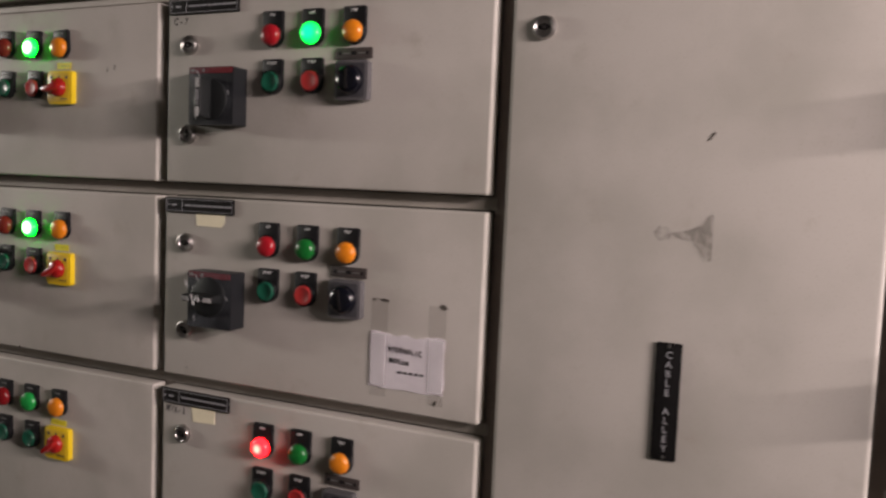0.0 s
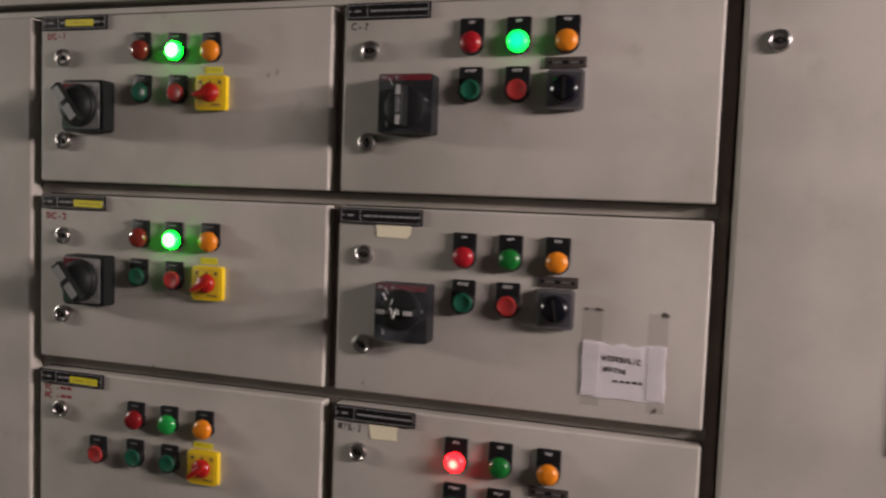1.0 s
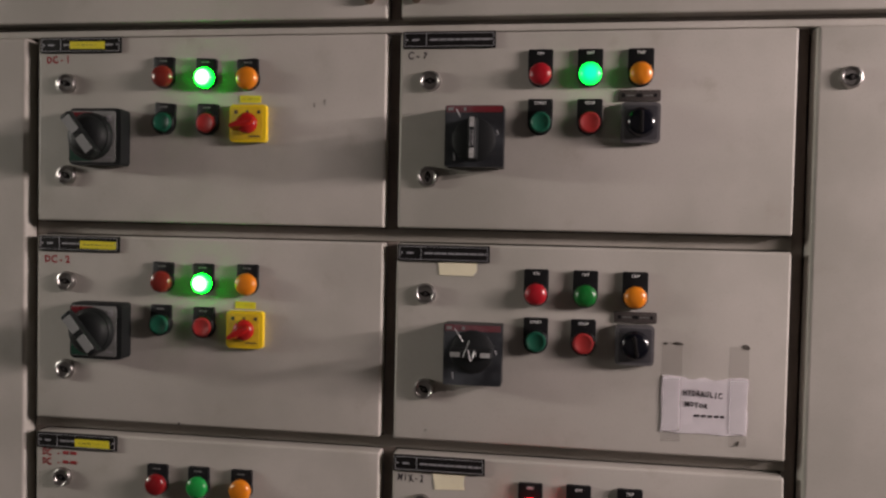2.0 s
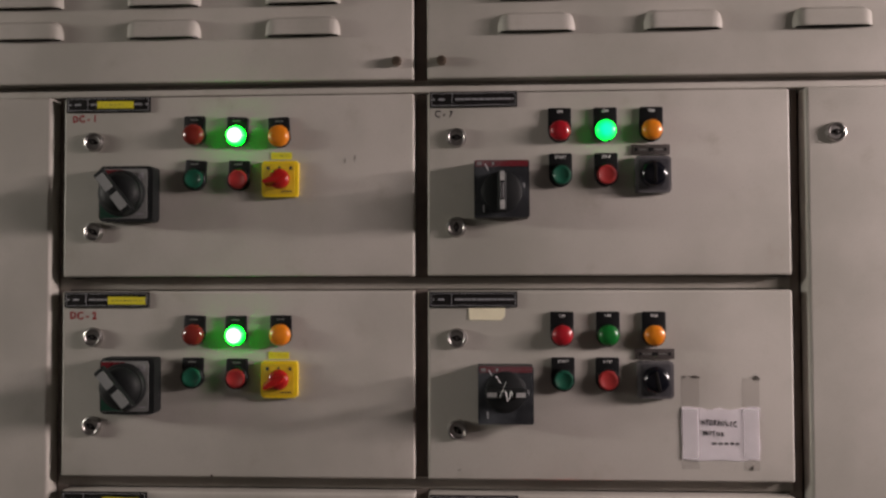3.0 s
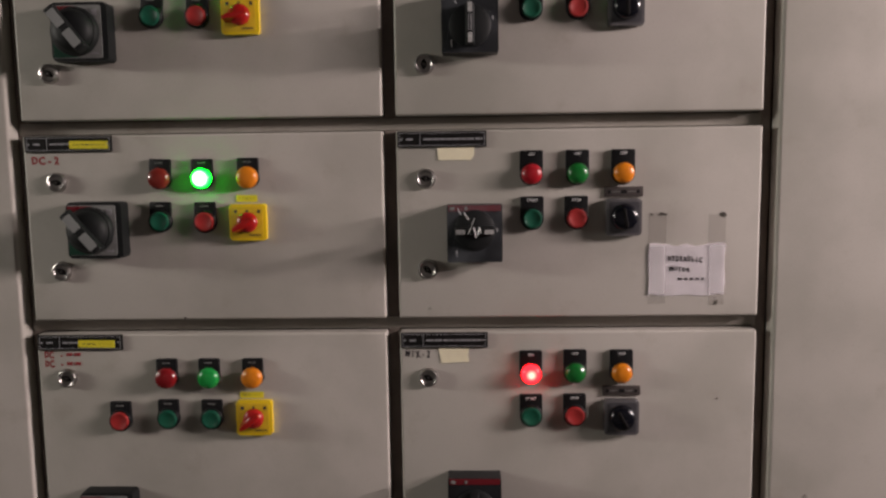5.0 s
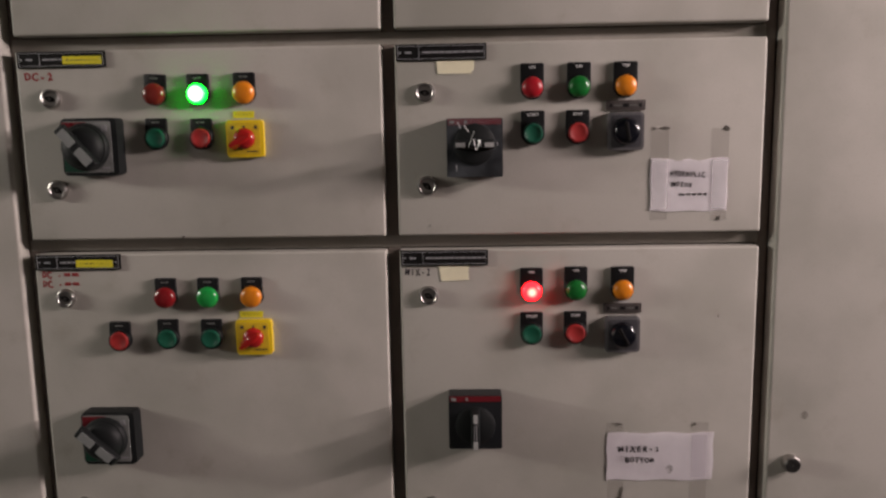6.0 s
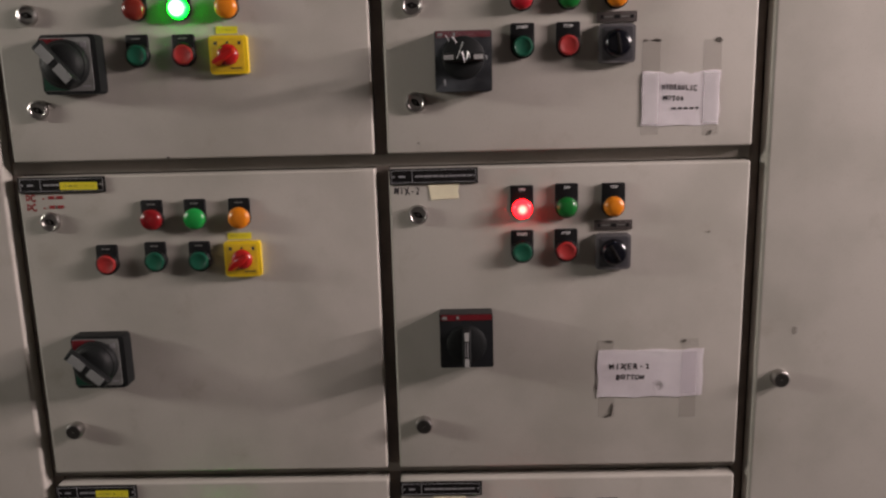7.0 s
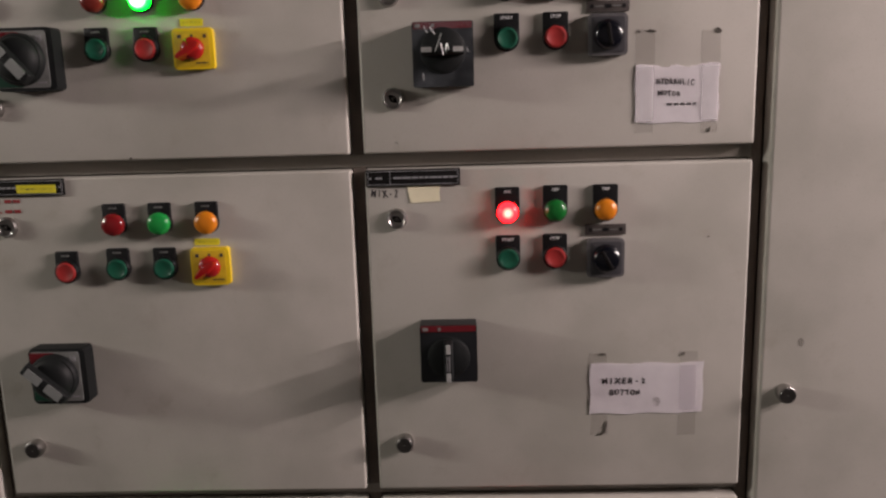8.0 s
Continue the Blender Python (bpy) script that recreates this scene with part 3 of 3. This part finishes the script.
def nameplate(door, x, z, bold=True):
    p = part("nameplate", shared(("nameplate",), lambda: slab(rounded(0.1095, 0.0195, 0.0008), 0.0, -0.0026, 0.0006), PLATE_BLACK), None, door, "black engraved nameplate with a thin white border", at=(x, 0, z))

    def border():
        bm = bmesh.new()
        for a, b, c, d in ((-0.0525, 0.0525, 0.0073, 0.0079), (-0.0525, 0.0525, -0.0079, -0.0073), (-0.0525, -0.0519, -0.0079, 0.0079), (0.0519, 0.0525, -0.0079, 0.0079), (-0.0268, -0.0262, -0.0079, 0.0079)):
            add_box(bm, a, b, -0.0030, -0.0025, c, d)
        return bm

    for s in (-1, 1):
        part("rivet", shared(("rivet",), lambda: lathe([(0.0, -0.0024), (0.0013, -0.0024), (0.0009, -0.0033), (0.0, -0.0035)], 10), GREY_INK), None, p, at=(x + s * 0.0495, 0, z))
    part("border", shared(("border",), border, GREY_INK), None, p, at=(x, 0, z))
    rnd = random.Random(round((x + z) * 1000))
    spans, a = [(-0.0435, -0.0355)], -0.0225
    while a < 0.042:
        b = a + rnd.uniform(0.004, 0.011)
        spans.append((a, min(b, 0.0475)))
        a = b + 0.0010
    bars("plate_print", spans, -0.0011, 0.0010, GREY_INK, p, (x, -0.0027, z))
    return p


def yellow_label(door, x0, x1, z0, z1, y, seed):
    p = part("label_strip", slab(rounded(x1 - x0, z1 - z0, 0.0008), 0.0, -0.0006), YELLOW_TAPE, door, "yellow embossed label strip", at=((x0 + x1) / 2, y, (z0 + z1) / 2), turn=0.6)
    rnd = random.Random(seed)
    spans, a = [], -(x1 - x0) * 0.40
    while a < (x1 - x0) * 0.36:
        b = a + rnd.uniform(0.002, 0.006)
        spans.append((a, b))
        a = b + 0.0016
    bars("strip_print", spans, -0.0009, 0.0009, SMUDGE, p, ((x0 + x1) / 2, y - 0.0006, (z0 + z1) / 2))


def patch(name, door, outline, mat, at, label="", y0=-0.0002, y1=-0.0009):
    return part(name, slab(outline, y0, y1), mat, door, label, at=at)


def ragged(w, h, seed, n=22, rough=0.18):
    rnd = random.Random(seed)
    return [((1 - rough * rnd.random()) * w / 2 * math.cos(2 * math.pi * k / n), (1 - rough * rnd.random()) * h / 2 * math.sin(2 * math.pi * k / n)) for k in range(n)]


def unit_door(col, row, label, at_group="control units of the switchboard"):
    (x0, x1), (z0, z1) = col, ROW_Z[row]
    d = thing("control_unit", ((x0 + x1) / 2, 0.0, z0), label, "control unit", at_group)
    part("panel", door_panel(x0, x1, z0, z1), PAINT, d, "pebble grey enamelled door panel", at=(0, 0, 0))
    return d


LW, LT, RW, RT, RB = 0.0265, 0.0242, 0.0285, 0.0288, 0.0272

# first row, left
d = unit_door(COL_L, 0, "closed grey control unit with lit green lamp and yellow selector")
nameplate(d, -0.398, 1.7935)
yellow_label(d, -0.412, -0.365, 1.7885, 1.7975, -0.0026, 1)
handwriting("DC-1", 0.034, 0.0095, RED_INK, d, (-0.429, -0.0002, 1.7750), 3, bold=0.0005)
lock(d, -0.4165, 1.7455, 20), lock(d, -0.4155, 1.6305, 35)
quadrant_handle(d, -0.3655, 1.6770, 52)
pilot_lamp(d, -0.2853, 1.7527, LENS_DARKRED, "", LW, LT, 0, "unlit dark red")
pilot_lamp(d, -0.2309, 1.7507, LIT_GREEN, "", LW, LT, 3, "brightly lit green")
pilot_lamp(d, -0.1764, 1.7497, LENS_AMBER, "", LW, LT, -3, "amber")
push_button(d, -0.2843, 1.6965, BTN_GREEN, "", LW, LT, 4, "dark green")
push_button(d, -0.2281, 1.6955, BTN_RED, "", LW, LT, 2, "red")
yellow_switch(d, -0.1747, 1.6955, -14)
yellow_label(d, -0.1875, -0.1610, 1.7212, 1.7300, -0.0002, 2)
for k, (dx, dz) in enumerate(((0.0, 0.0), (0.013, 0.002))):
    patch("scuff", d, ragged(0.0035, 0.009, k), FAINT, (-0.094 + dx, 0, 1.7195 + dz))

# first row, right
d = unit_door(COL_R, 0, "closed grey control unit with evenly lit green lamp")
nameplate(d, 0.0682, 1.7940)
handwriting("C-7", 0.025, 0.0095, INK, d, (0.0315, -0.0002, 1.7755), 5)
lock(d, 0.047, 1.7460, 0), lock(d, 0.0465, 1.6340, 90)
breaker_handle(d, 0.1025, 1.6790, 90, film=True)
pilot_lamp(d, 0.1752, 1.7523, LENS_RED, "ON", RW, RT, 0, "unlit red")
pilot_lamp(d, 0.2313, 1.7523, LIT_GREEN_SOFT, "OFF", RW, RT, 0, "evenly lit green")
pilot_lamp(d, 0.2875, 1.7523, LENS_AMBER, "TRIP", RW, RT, 0, "amber")
push_button(d, 0.1760, 1.6973, BTN_GREEN, "START", RW, RB, 0, "dark green")
push_button(d, 0.2319, 1.6973, BTN_RED, "STOP", RW, RB, 0, "red")
small_label(d, 0.2865, 1.7285)
grey_switch(d, 0.2883, 1.6970, 90)

# second row, left
d = unit_door(COL_L, 1, "closed grey control unit with lit green lamp and scuffed paint")
nameplate(d, -0.398, 1.5445)
yellow_label(d, -0.396, -0.3475, 1.5385, 1.5480, -0.0026, 3)
handwriting("DC-2", 0.037, 0.0095, RED_INK, d, (-0.4285, -0.0002, 1.5245), 9, bold=0.0005)
lock(d, -0.4150, 1.4970, 15), lock(d, -0.4160, 1.3850, 30)
quadrant_handle(d, -0.3620, 1.4380, 50)
pilot_lamp(d, -0.2842, 1.5004, LENS_DARKRED, "", LW, LT, 2, "unlit dark red")
pilot_lamp(d, -0.2309, 1.4999, LIT_GREEN, "", LW, LT, 0, "brightly lit green")
pilot_lamp(d, -0.1739, 1.5004, LENS_AMBER, "", LW, LT, 0, "amber")
push_button(d, -0.2858, 1.4473, BTN_GREEN, "", LW, LT, 0, "dark green")
push_button(d, -0.2296, 1.4463, BTN_RED, "", LW, LT, 0, "red")
yellow_switch(d, -0.1752, 1.4450, -30)
yellow_label(d, -0.1900, -0.1640, 1.4700, 1.4785, -0.0002, 4)
patch("paint_chip", d, ragged(0.004, 0.003, 4), GRIME, (-0.262, 0, 1.3235))

# second row, right
d = unit_door(COL_R, 1, "closed grey control unit with torn film on its handle")
nameplate(d, 0.0668, 1.5440)
patch("masking_tape", d, [(0.061, 1.5335), (0.107, 1.5350), (0.1065, 1.5235), (0.102, 1.5180), (0.0625, 1.5185)], CREAM, (0, 0, 0), "strip of cream masking tape")
lock(d, 0.0465, 1.4960, 8), lock(d, 0.0470, 1.3830, 40)
breaker_handle(d, 0.1060, 1.4295, 180, True, True, rise=0.004)
pilot_lamp(d, 0.1762, 1.5000, LENS_RED, "ON", RW, RT, 0, "unlit red")
pilot_lamp(d, 0.2323, 1.5000, LENS_GREEN, "OFF", RW, RT, 0, "unlit green")
pilot_lamp(d, 0.2880, 1.5000, LENS_AMBER, "TRIP", RW, RT, 0, "amber")
push_button(d, 0.1770, 1.4454, BTN_GREEN, "START", RW, RB, 0, "dark green")
push_button(d, 0.2312, 1.4454, BTN_RED, "STOP", RW, RB, 0, "red")
small_label(d, 0.2890, 1.4770)
grey_switch(d, 0.2885, 1.4460, 80)
patch("paint_chip", d, ragged(0.004, 0.004, 8), FAINT, (0.049, 0, 1.333))

# third row, left
d = unit_door(COL_L, 2, "tall closed grey control unit with three push buttons")
nameplate(d, -0.399, 1.2930)
yellow_label(d, -0.401, -0.3540, 1.2865, 1.2960, -0.0026, 5)
handwriting("DC -", 0.026, 0.009, RED_INK, d, (-0.4350, -0.0002, 1.2765), 13, bold=0.0005)
handwriting("DC -", 0.026, 0.009, RED_INK, d, (-0.4350, -0.0002, 1.2645), 14, bold=0.0005)
bars("smudged_writing", ((-0.0095, -0.002), (0.001, 0.009)), -0.0020, 0.0020, RED_INK, d, (-0.4095, -0.0002, 1.2770))
bars("smudged_writing", ((-0.0095, -0.002), (0.001, 0.009)), -0.0020, 0.0020, RED_INK, d, (-0.4095, -0.0002, 1.2650))
lock(d, -0.4185, 1.2465, 25), lock(d, -0.4190, 0.9660, 60, True)
quadrant_handle(d, -0.3685, 1.0660, 42)
pilot_lamp(d, -0.2883, 1.2471, LENS_CRIMSON, "", LW, LT, 0, "unlit crimson")
pilot_lamp(d, -0.2339, 1.2471, LENS_LIME, "", LW, LT, 0, "bright green unlit")
pilot_lamp(d, -0.1780, 1.2471, LENS_AMBER, "", LW, LT, 0, "amber")
push_button(d, -0.3512, 1.1913, BTN_RED, "", LW, LT, 0, "bright red")
push_button(d, -0.2889, 1.1938, BTN_GREEN, "", LW, LT, 0, "dark green")
push_button(d, -0.2326, 1.1933, BTN_GREEN, "", LW, LT, 0, "dark green")
yellow_switch(d, -0.1772, 1.1945, -38)
yellow_label(d, -0.1960, -0.1660, 1.2190, 1.2270, -0.0002, 6)

# third row, right
d = unit_door(COL_R, 2, "tall closed grey control unit with brightly lit red lamp")
nameplate(d, 0.0665, 1.2930)
handwriting("MIX-2", 0.033, 0.0095, INK, d, (0.0330, -0.0002, 1.2745), 17)
patch("masking_tape", d, [(0.059, 1.2835), (0.0985, 1.2845), (0.0965, 1.2740), (0.0975, 1.2645), (0.0625, 1.2630), (0.0610, 1.2740)], CREAM, (0, 0, 0), "torn piece of cream masking tape")
lock(d, 0.0460, 1.2450, 30), lock(d, 0.0450, 0.9655, 70, True)
breaker_handle(d, 0.1030, 1.0865, 90)
pilot_lamp(d, 0.1752, 1.2502, LIT_RED, "ON", RW, RT, 0, "brightly lit red")
pilot_lamp(d, 0.2306, 1.2512, LENS_GREEN, "OFF", RW, RT, 0, "unlit green")
pilot_lamp(d, 0.2885, 1.2507, LENS_AMBER, "TRIP", RW, RT, 0, "amber")
push_button(d, 0.1754, 1.1954, BTN_GREEN, "START", RW, RB, 0, "dark green")
push_button(d, 0.2302, 1.1959, BTN_RED, "STOP", RW, RB, 0, "red")
small_label(d, 0.2890, 1.2265)
grey_switch(d, 0.2885, 1.1940, 60)
patch("scuff", d, ragged(0.0022, 0.0018, 21), GRIME, (0.409, 0, 1.215))

# fourth row
d = unit_door(COL_L, 3, "closed grey control unit with lit green lamp low on the switchboard")
nameplate(d, -0.403, 0.8735)
yellow_label(d, -0.4040, -0.3600, 0.8668, 0.8765, -0.0026, 7)
pilot_lamp(d, -0.2883, 0.8261, LENS_RED, "", LW, LT, 0, "unlit red")
pilot_lamp(d, -0.2339, 0.8261, LIT_GREEN, "", LW, LT, 0, "brightly lit green")
pilot_lamp(d, -0.1780, 0.8261, LENS_AMBER, "", LW, LT, 0, "amber")
d = unit_door(COL_R, 3, "closed grey control unit with lit red lamp low on the switchboard")
nameplate(d, 0.0650, 0.8715)
patch("masking_tape", d, [(0.054, 0.8620), (0.098, 0.8625), (0.097, 0.8440), (0.055, 0.8435)], CREAM, (0, 0, 0), "strip of cream masking tape")
pilot_lamp(d, 0.1752, 0.8247, LIT_RED, "ON", RW, RT, 0, "brightly lit red")
pilot_lamp(d, 0.2306, 0.8247, LENS_GREEN, "OFF", RW, RT, 0, "unlit green")
pilot_lamp(d, 0.2885, 0.8247, LENS_AMBER, "TRIP", RW, RT, 0, "amber")
for col in (COL_L, COL_R):
    unit_door(col, 4, "plain closed grey control unit above the plinth")

# the columns beyond the cable alleys
for row in range(5):
    d = unit_door(NEXT_R, row, "closed grey control unit past the cable alley")
    if row < 3:
        breaker_handle(d, NEXT_R[0] + 0.100, (1.679, 1.4315, 1.0835)[row], 90)
    unit_door(NEXT_L, row, "plain closed grey control unit at the far end")


# ---- cable alley doors ----
def alley_door(span, label):
    d = thing("cable_compartment", ((span[0] + span[1]) / 2, 0, 0.125), label, "cable compartment", "cable compartments")
    part("panel", box(span[0], span[1], 0.0, 0.026, 0.125, 1.8045, 0.0055, 4), PAINT, d, "tall pebble grey enamelled panel", at=(0, 0, 0))
    return d


d = alley_door(CABLE_R, "tall closed grey cable compartment with stains and a black sign")
lock(d, 0.5110, 1.7475, 0), lock(d, 0.5060, 1.0215, 30, True)
sign = part("sign", slab(rounded(0.0245, 0.1175, 0.0010), 0.0, -0.0024, 0.0006), PLATE_BLACK, d, "narrow black sign with white letters one under another", at=(0.6545, 0, 1.3780))
for k, ch in enumerate("CABLE ALLEY"):
    if ch != " ":
        print_word(ch, 0.0098, GREY_INK, sign, (0.6548, -0.0026, 1.4245 - 0.00935 * k), 0.0001)
for z in (1.4335, 1.3225):
    part("sign_screw", shared(("sign_screw",), lambda: lathe([(0.0, -0.002), (0.0020, -0.002), (0.0014, -0.0034), (0.0, -0.0036)], 12), CHROME), None, sign, at=(0.6545, 0, z))
patch("scratch", d, [(-0.0030, -0.0036), (-0.0019, -0.0040), (0.0008, -0.0002), (0.0034, 0.0030), (0.0024, 0.0042), (-0.0004, 0.0006)], GRIME, (0.6815, 0, 1.6385), "short dark scratch")
patch("adhesive_smudge", d, [(-0.020, 0.003), (-0.004, 0.006), (0.010, 0.012), (0.018, 0.026), (0.020, 0.020), (0.0195, -0.022), (0.013, -0.024), (0.008, -0.012), (0.0, -0.005), (-0.012, -0.002)], SMUDGE, (0.668, 0, 1.5420), "grey adhesive smudge")
patch("smear", d, ragged(0.020, 0.018, 61, rough=0.5), FAINT_SMEAR, (0.641, 0, 1.5440), "faint grey smear")
patch("scuff", d, ragged(0.008, 0.012, 33), FAINT, (0.523, 0, 1.084))
alley_door(CABLE_L, "tall plain closed grey cable compartment")


# ---- louvred cover panels ----
def louvre_hood():
    """A pressed hood: closed and sloped at the top, rounded at both ends, open along its lower edge."""
    w, h, dep = 0.096, 0.0255, 0.0115
    bm = bmesh.new()
    nu, nv = 30, 13
    grid = []
    for j in range(nv + 1):
        v = j / nv
        line = []
        for i in range(nu + 1):
            u = -1 + 2 * i / nu
            edge = (1 - abs(u)) * w / 2
            r = 0.015
            e = 1.0 if edge >= r else math.sqrt(max(0.0, 1 - (1 - edge / r) ** 2))
            cut = h * (0.42 + 0.58 * e)
            rise = min(1.0, v * 4.5)
            bulge = (0.45 * math.sin(rise * math.pi / 2) + 0.55 * (1 - math.cos(rise * math.pi / 2))) * e * dep * (0.88 + 0.12 * v)
            line.append(bm.verts.new((u * w / 2, 0.0003 - bulge, cut * (1 - v))))
        grid.append(line)
    for j in range(nv):
        for i in range(nu):
            bm.faces.new((grid[j][i], grid[j + 1][i], grid[j + 1][i + 1], grid[j][i + 1]))
    lip = [bm.verts.new((v.co.x, min(v.co.y + 0.0014, 0.0003), v.co.z + 0.0003)) for v in grid[nv]]
    for i in range(nu):
        bm.faces.new((grid[nv][i], lip[i], lip[i + 1], grid[nv][i + 1]))
    bmesh.ops.recalc_face_normals(bm, faces=bm.faces)
    return bm


def louvre_panel(x0, x1, first, step, label):
    p = thing("louvred_cover", ((x0 + x1) / 2, 0, TOP_Z[0]), label, "ventilation cover", "louvred covers")
    part("panel", box(x0, x1, 0.0, 0.020, TOP_Z[0], TOP_Z[1], 0.0030, 3), PAINT, p, at=(0, 0, 0))
    hood = shared(("louvre",), louvre_hood, PAINT)
    slot = shared(("slot",), lambda: box(-0.044, 0.044, -0.0010, 0.0005, 0.0002, 0.0016), SLOT)
    for i in range(4):
        for j in range(7):
            at = (first + step * i, 0, 1.8775 + 0.0408 * j)
            h = part("louvre", hood, None, p, at=at)
            part("vent_slot", slot, None, h, at=at)
    for x in (x0 + 0.018 if x0 > 0 else x1 - 0.021,):
        part("thumb_screw", shared(("thumb_screw",), lambda: lathe([(0.0, 0.0), (0.0058, 0.0), (0.0064, -0.003), (0.0062, -0.006), (0.0048, -0.0090), (0.0, -0.0102)], 24), BRASS), None, p, "small domed screw", at=(x, 0, 1.8430))
    return p


louvre_panel(0.0105, 0.835, 0.1475, 0.1810, "grey cover panel with rows of pressed louvres")
louvre_panel(-0.835, -0.0068, -0.1475, -0.1795, "grey cover panel with rows of pressed louvres")
for a, b in ((-1.305, -0.855), (0.855, 1.305)):
    t = thing("cover_panel", ((a + b) / 2, 0, TOP_Z[0]), "plain grey cover panel above the unit doors", "cover panel", "plain covers")
    part("panel", box(a, b, 0.0, 0.020, TOP_Z[0], TOP_Z[1], 0.0030, 3), PAINT, t, at=(0, 0, 0))


# ---- notes taped to the doors ----
def sheet(x0, x1, z0, z1, seed, dips=()):
    """A sheet of paper with a slightly wavy surface and uneven edges."""
    rnd = random.Random(seed)
    bm = bmesh.new()
    nx, nz = 28, 18
    ph = [rnd.uniform(0, 6.28) for _ in range(6)]
    rows = []
    for j in range(nz + 1):
        v = j / nz
        line = []
        for i in range(nx + 1):
            u = i / nx
            x, z = x0 + (x1 - x0) * u, z0 + (z1 - z0) * v
            edge = 4 * u * (1 - u)
            y = -0.0010 - 0.0001 * edge * (1 + math.sin(7 * u + ph[0]) * math.cos(4 * v + ph[1])) - 0.00004 * math.sin(19 * u + 11 * v + ph[2])
            if j in (0, nz):
                z += 0.0008 * math.sin(15 * u + ph[3]) + 0.0004 * rnd.uniform(-1, 1)
            if j == nz:
                for c, wid, deep in dips:
                    z -= deep * max(0.0, 1 - abs(u - c) / wid)
            if i in (0, nx):
                x += 0.0007 * math.sin(9 * v + ph[4]) + 0.0003 * rnd.uniform(-1, 1)
            line.append(bm.verts.new((x, y, z)))
        rows.append(line)
    for j in range(nz):
        for i in range(nx):
            bm.faces.new((rows[j][i], rows[j][i + 1], rows[j + 1][i + 1], rows[j + 1][i]))
    bmesh.ops.solidify(bm, geom=list(bm.faces), thickness=-0.0002)
    bmesh.ops.recalc_face_normals(bm, faces=bm.faces)
    return bm


def strip(note, x0, x1, z0, z1, y0=-0.0002, y1=-0.0005):
    part("tape_strip", slab([(x0, z0), (x1, z0 + 0.0006), (x1 - 0.0004, z1), (x0 + 0.0003, z1 + 0.0005)], y0, y1), CLEAR_TAPE, note, "strip of yellowed clear tape", at=(0, 0, 0))


def grime_flake(note, x, z, w, h, seed, turn=0.0):
    part("dirt_edge", slab(ragged(w, h, seed, 14, 0.4), 0.0, -0.0003), GRIME, note, "dark dirty tape end", at=(x, -0.0006, z), turn=turn)


n = thing("paper_note", (0.368, 0, 1.347), "white handwritten paper note taped to the grey door", "paper note", "taped notes")
part("sheet", sheet(0.3205, 0.4145, 1.3475, 1.4120, 2, ((0.38, 0.12, 0.0035), (0.60, 0.16, 0.0030))), PAPER, n, at=(0, 0, 0))
strip(n, 0.3205, 0.3425, 1.4120, 1.4500), strip(n, 0.3935, 0.4150, 1.4120, 1.4475)
strip(n, 0.3205, 0.3420, 1.3365, 1.3470), strip(n, 0.3950, 0.4145, 1.3350, 1.3470)
for a in (0.3215, 0.3945):
    part("tape_end", slab(rounded(0.019, 0.060, 0.001), 0.0, -0.0002), material("shiny_tape_on_paper", (0.88, 0.85, 0.87), 0.4, alpha=0.3), n, "clear tape over the paper", at=(a + 0.0098, -0.0017, 1.3800))
handwriting("HYDRAULIC", 0.043, 0.0066, INK, n, (0.3655, -0.00145, 1.3925), 41, -0.05)
handwriting("MOTOR", 0.026, 0.0058, INK, n, (0.3590, -0.00145, 1.3800), 42, -0.08)
bars("smudged_writing", ((-0.017, -0.011), (-0.009, -0.004), (-0.002, 0.003), (0.005, 0.010), (0.012, 0.016)), -0.0012, 0.0012, INK, n, (0.3735, -0.0011, 1.3680))
grime_flake(n, 0.3380, 1.4490, 0.012, 0.0035, 1, 6), grime_flake(n, 0.4120, 1.4475, 0.010, 0.006, 2, 35)
grime_flake(n, 0.3240, 1.4485, 0.005, 0.003, 3), grime_flake(n, 0.4050, 1.3385, 0.003, 0.008, 5, 20)

n = thing("paper_note", (0.34, 0, 0.997), "long white handwritten paper note taped to the tall door", "paper note", "taped notes")
part("sheet", sheet(0.2725, 0.4085, 0.9975, 1.0620, 5), PAPER, n, at=(0, 0, 0))
strip(n, 0.2715, 0.2930, 1.0620, 1.0750), strip(n, 0.3800, 0.4020, 1.0625, 1.0755)
strip(n, 0.2735, 0.2950, 0.9700, 0.9970), strip(n, 0.3790, 0.4010, 0.9680, 0.9970)
part("tape_end", slab(rounded(0.020, 0.058, 0.001), 0.0, -0.0002), material("greyed_tape_on_paper", (0.62, 0.55, 0.62), 0.4, alpha=0.12), n, "greyed clear tape over the paper", at=(0.390, -0.0017, 1.030))
handwriting("MIXER-2", 0.054, 0.0075, INK, n, (0.3135, -0.00145, 1.0395), 51)
handwriting("BOTTOM", 0.038, 0.0070, INK, n, (0.3145, -0.00145, 1.0250), 52)
part("smudge", slab(ragged(0.009, 0.013, 55), 0.0, -0.0003), FAINT, n, at=(0.353, -0.0017, 1.013))
grime_flake(n, 0.2915, 0.9800, 0.004, 0.024, 6, 8), grime_flake(n, 0.2865, 0.9715, 0.011, 0.004, 7, -30)
grime_flake(n, 0.2870, 1.0735, 0.010, 0.003, 8, 8), grime_flake(n, 0.3835, 1.0725, 0.007, 0.004, 9, -25)
grime_flake(n, 0.2715, 1.0120, 0.002, 0.012, 10), grime_flake(n, 0.4040, 1.0590, 0.009, 0.002, 11, 55)
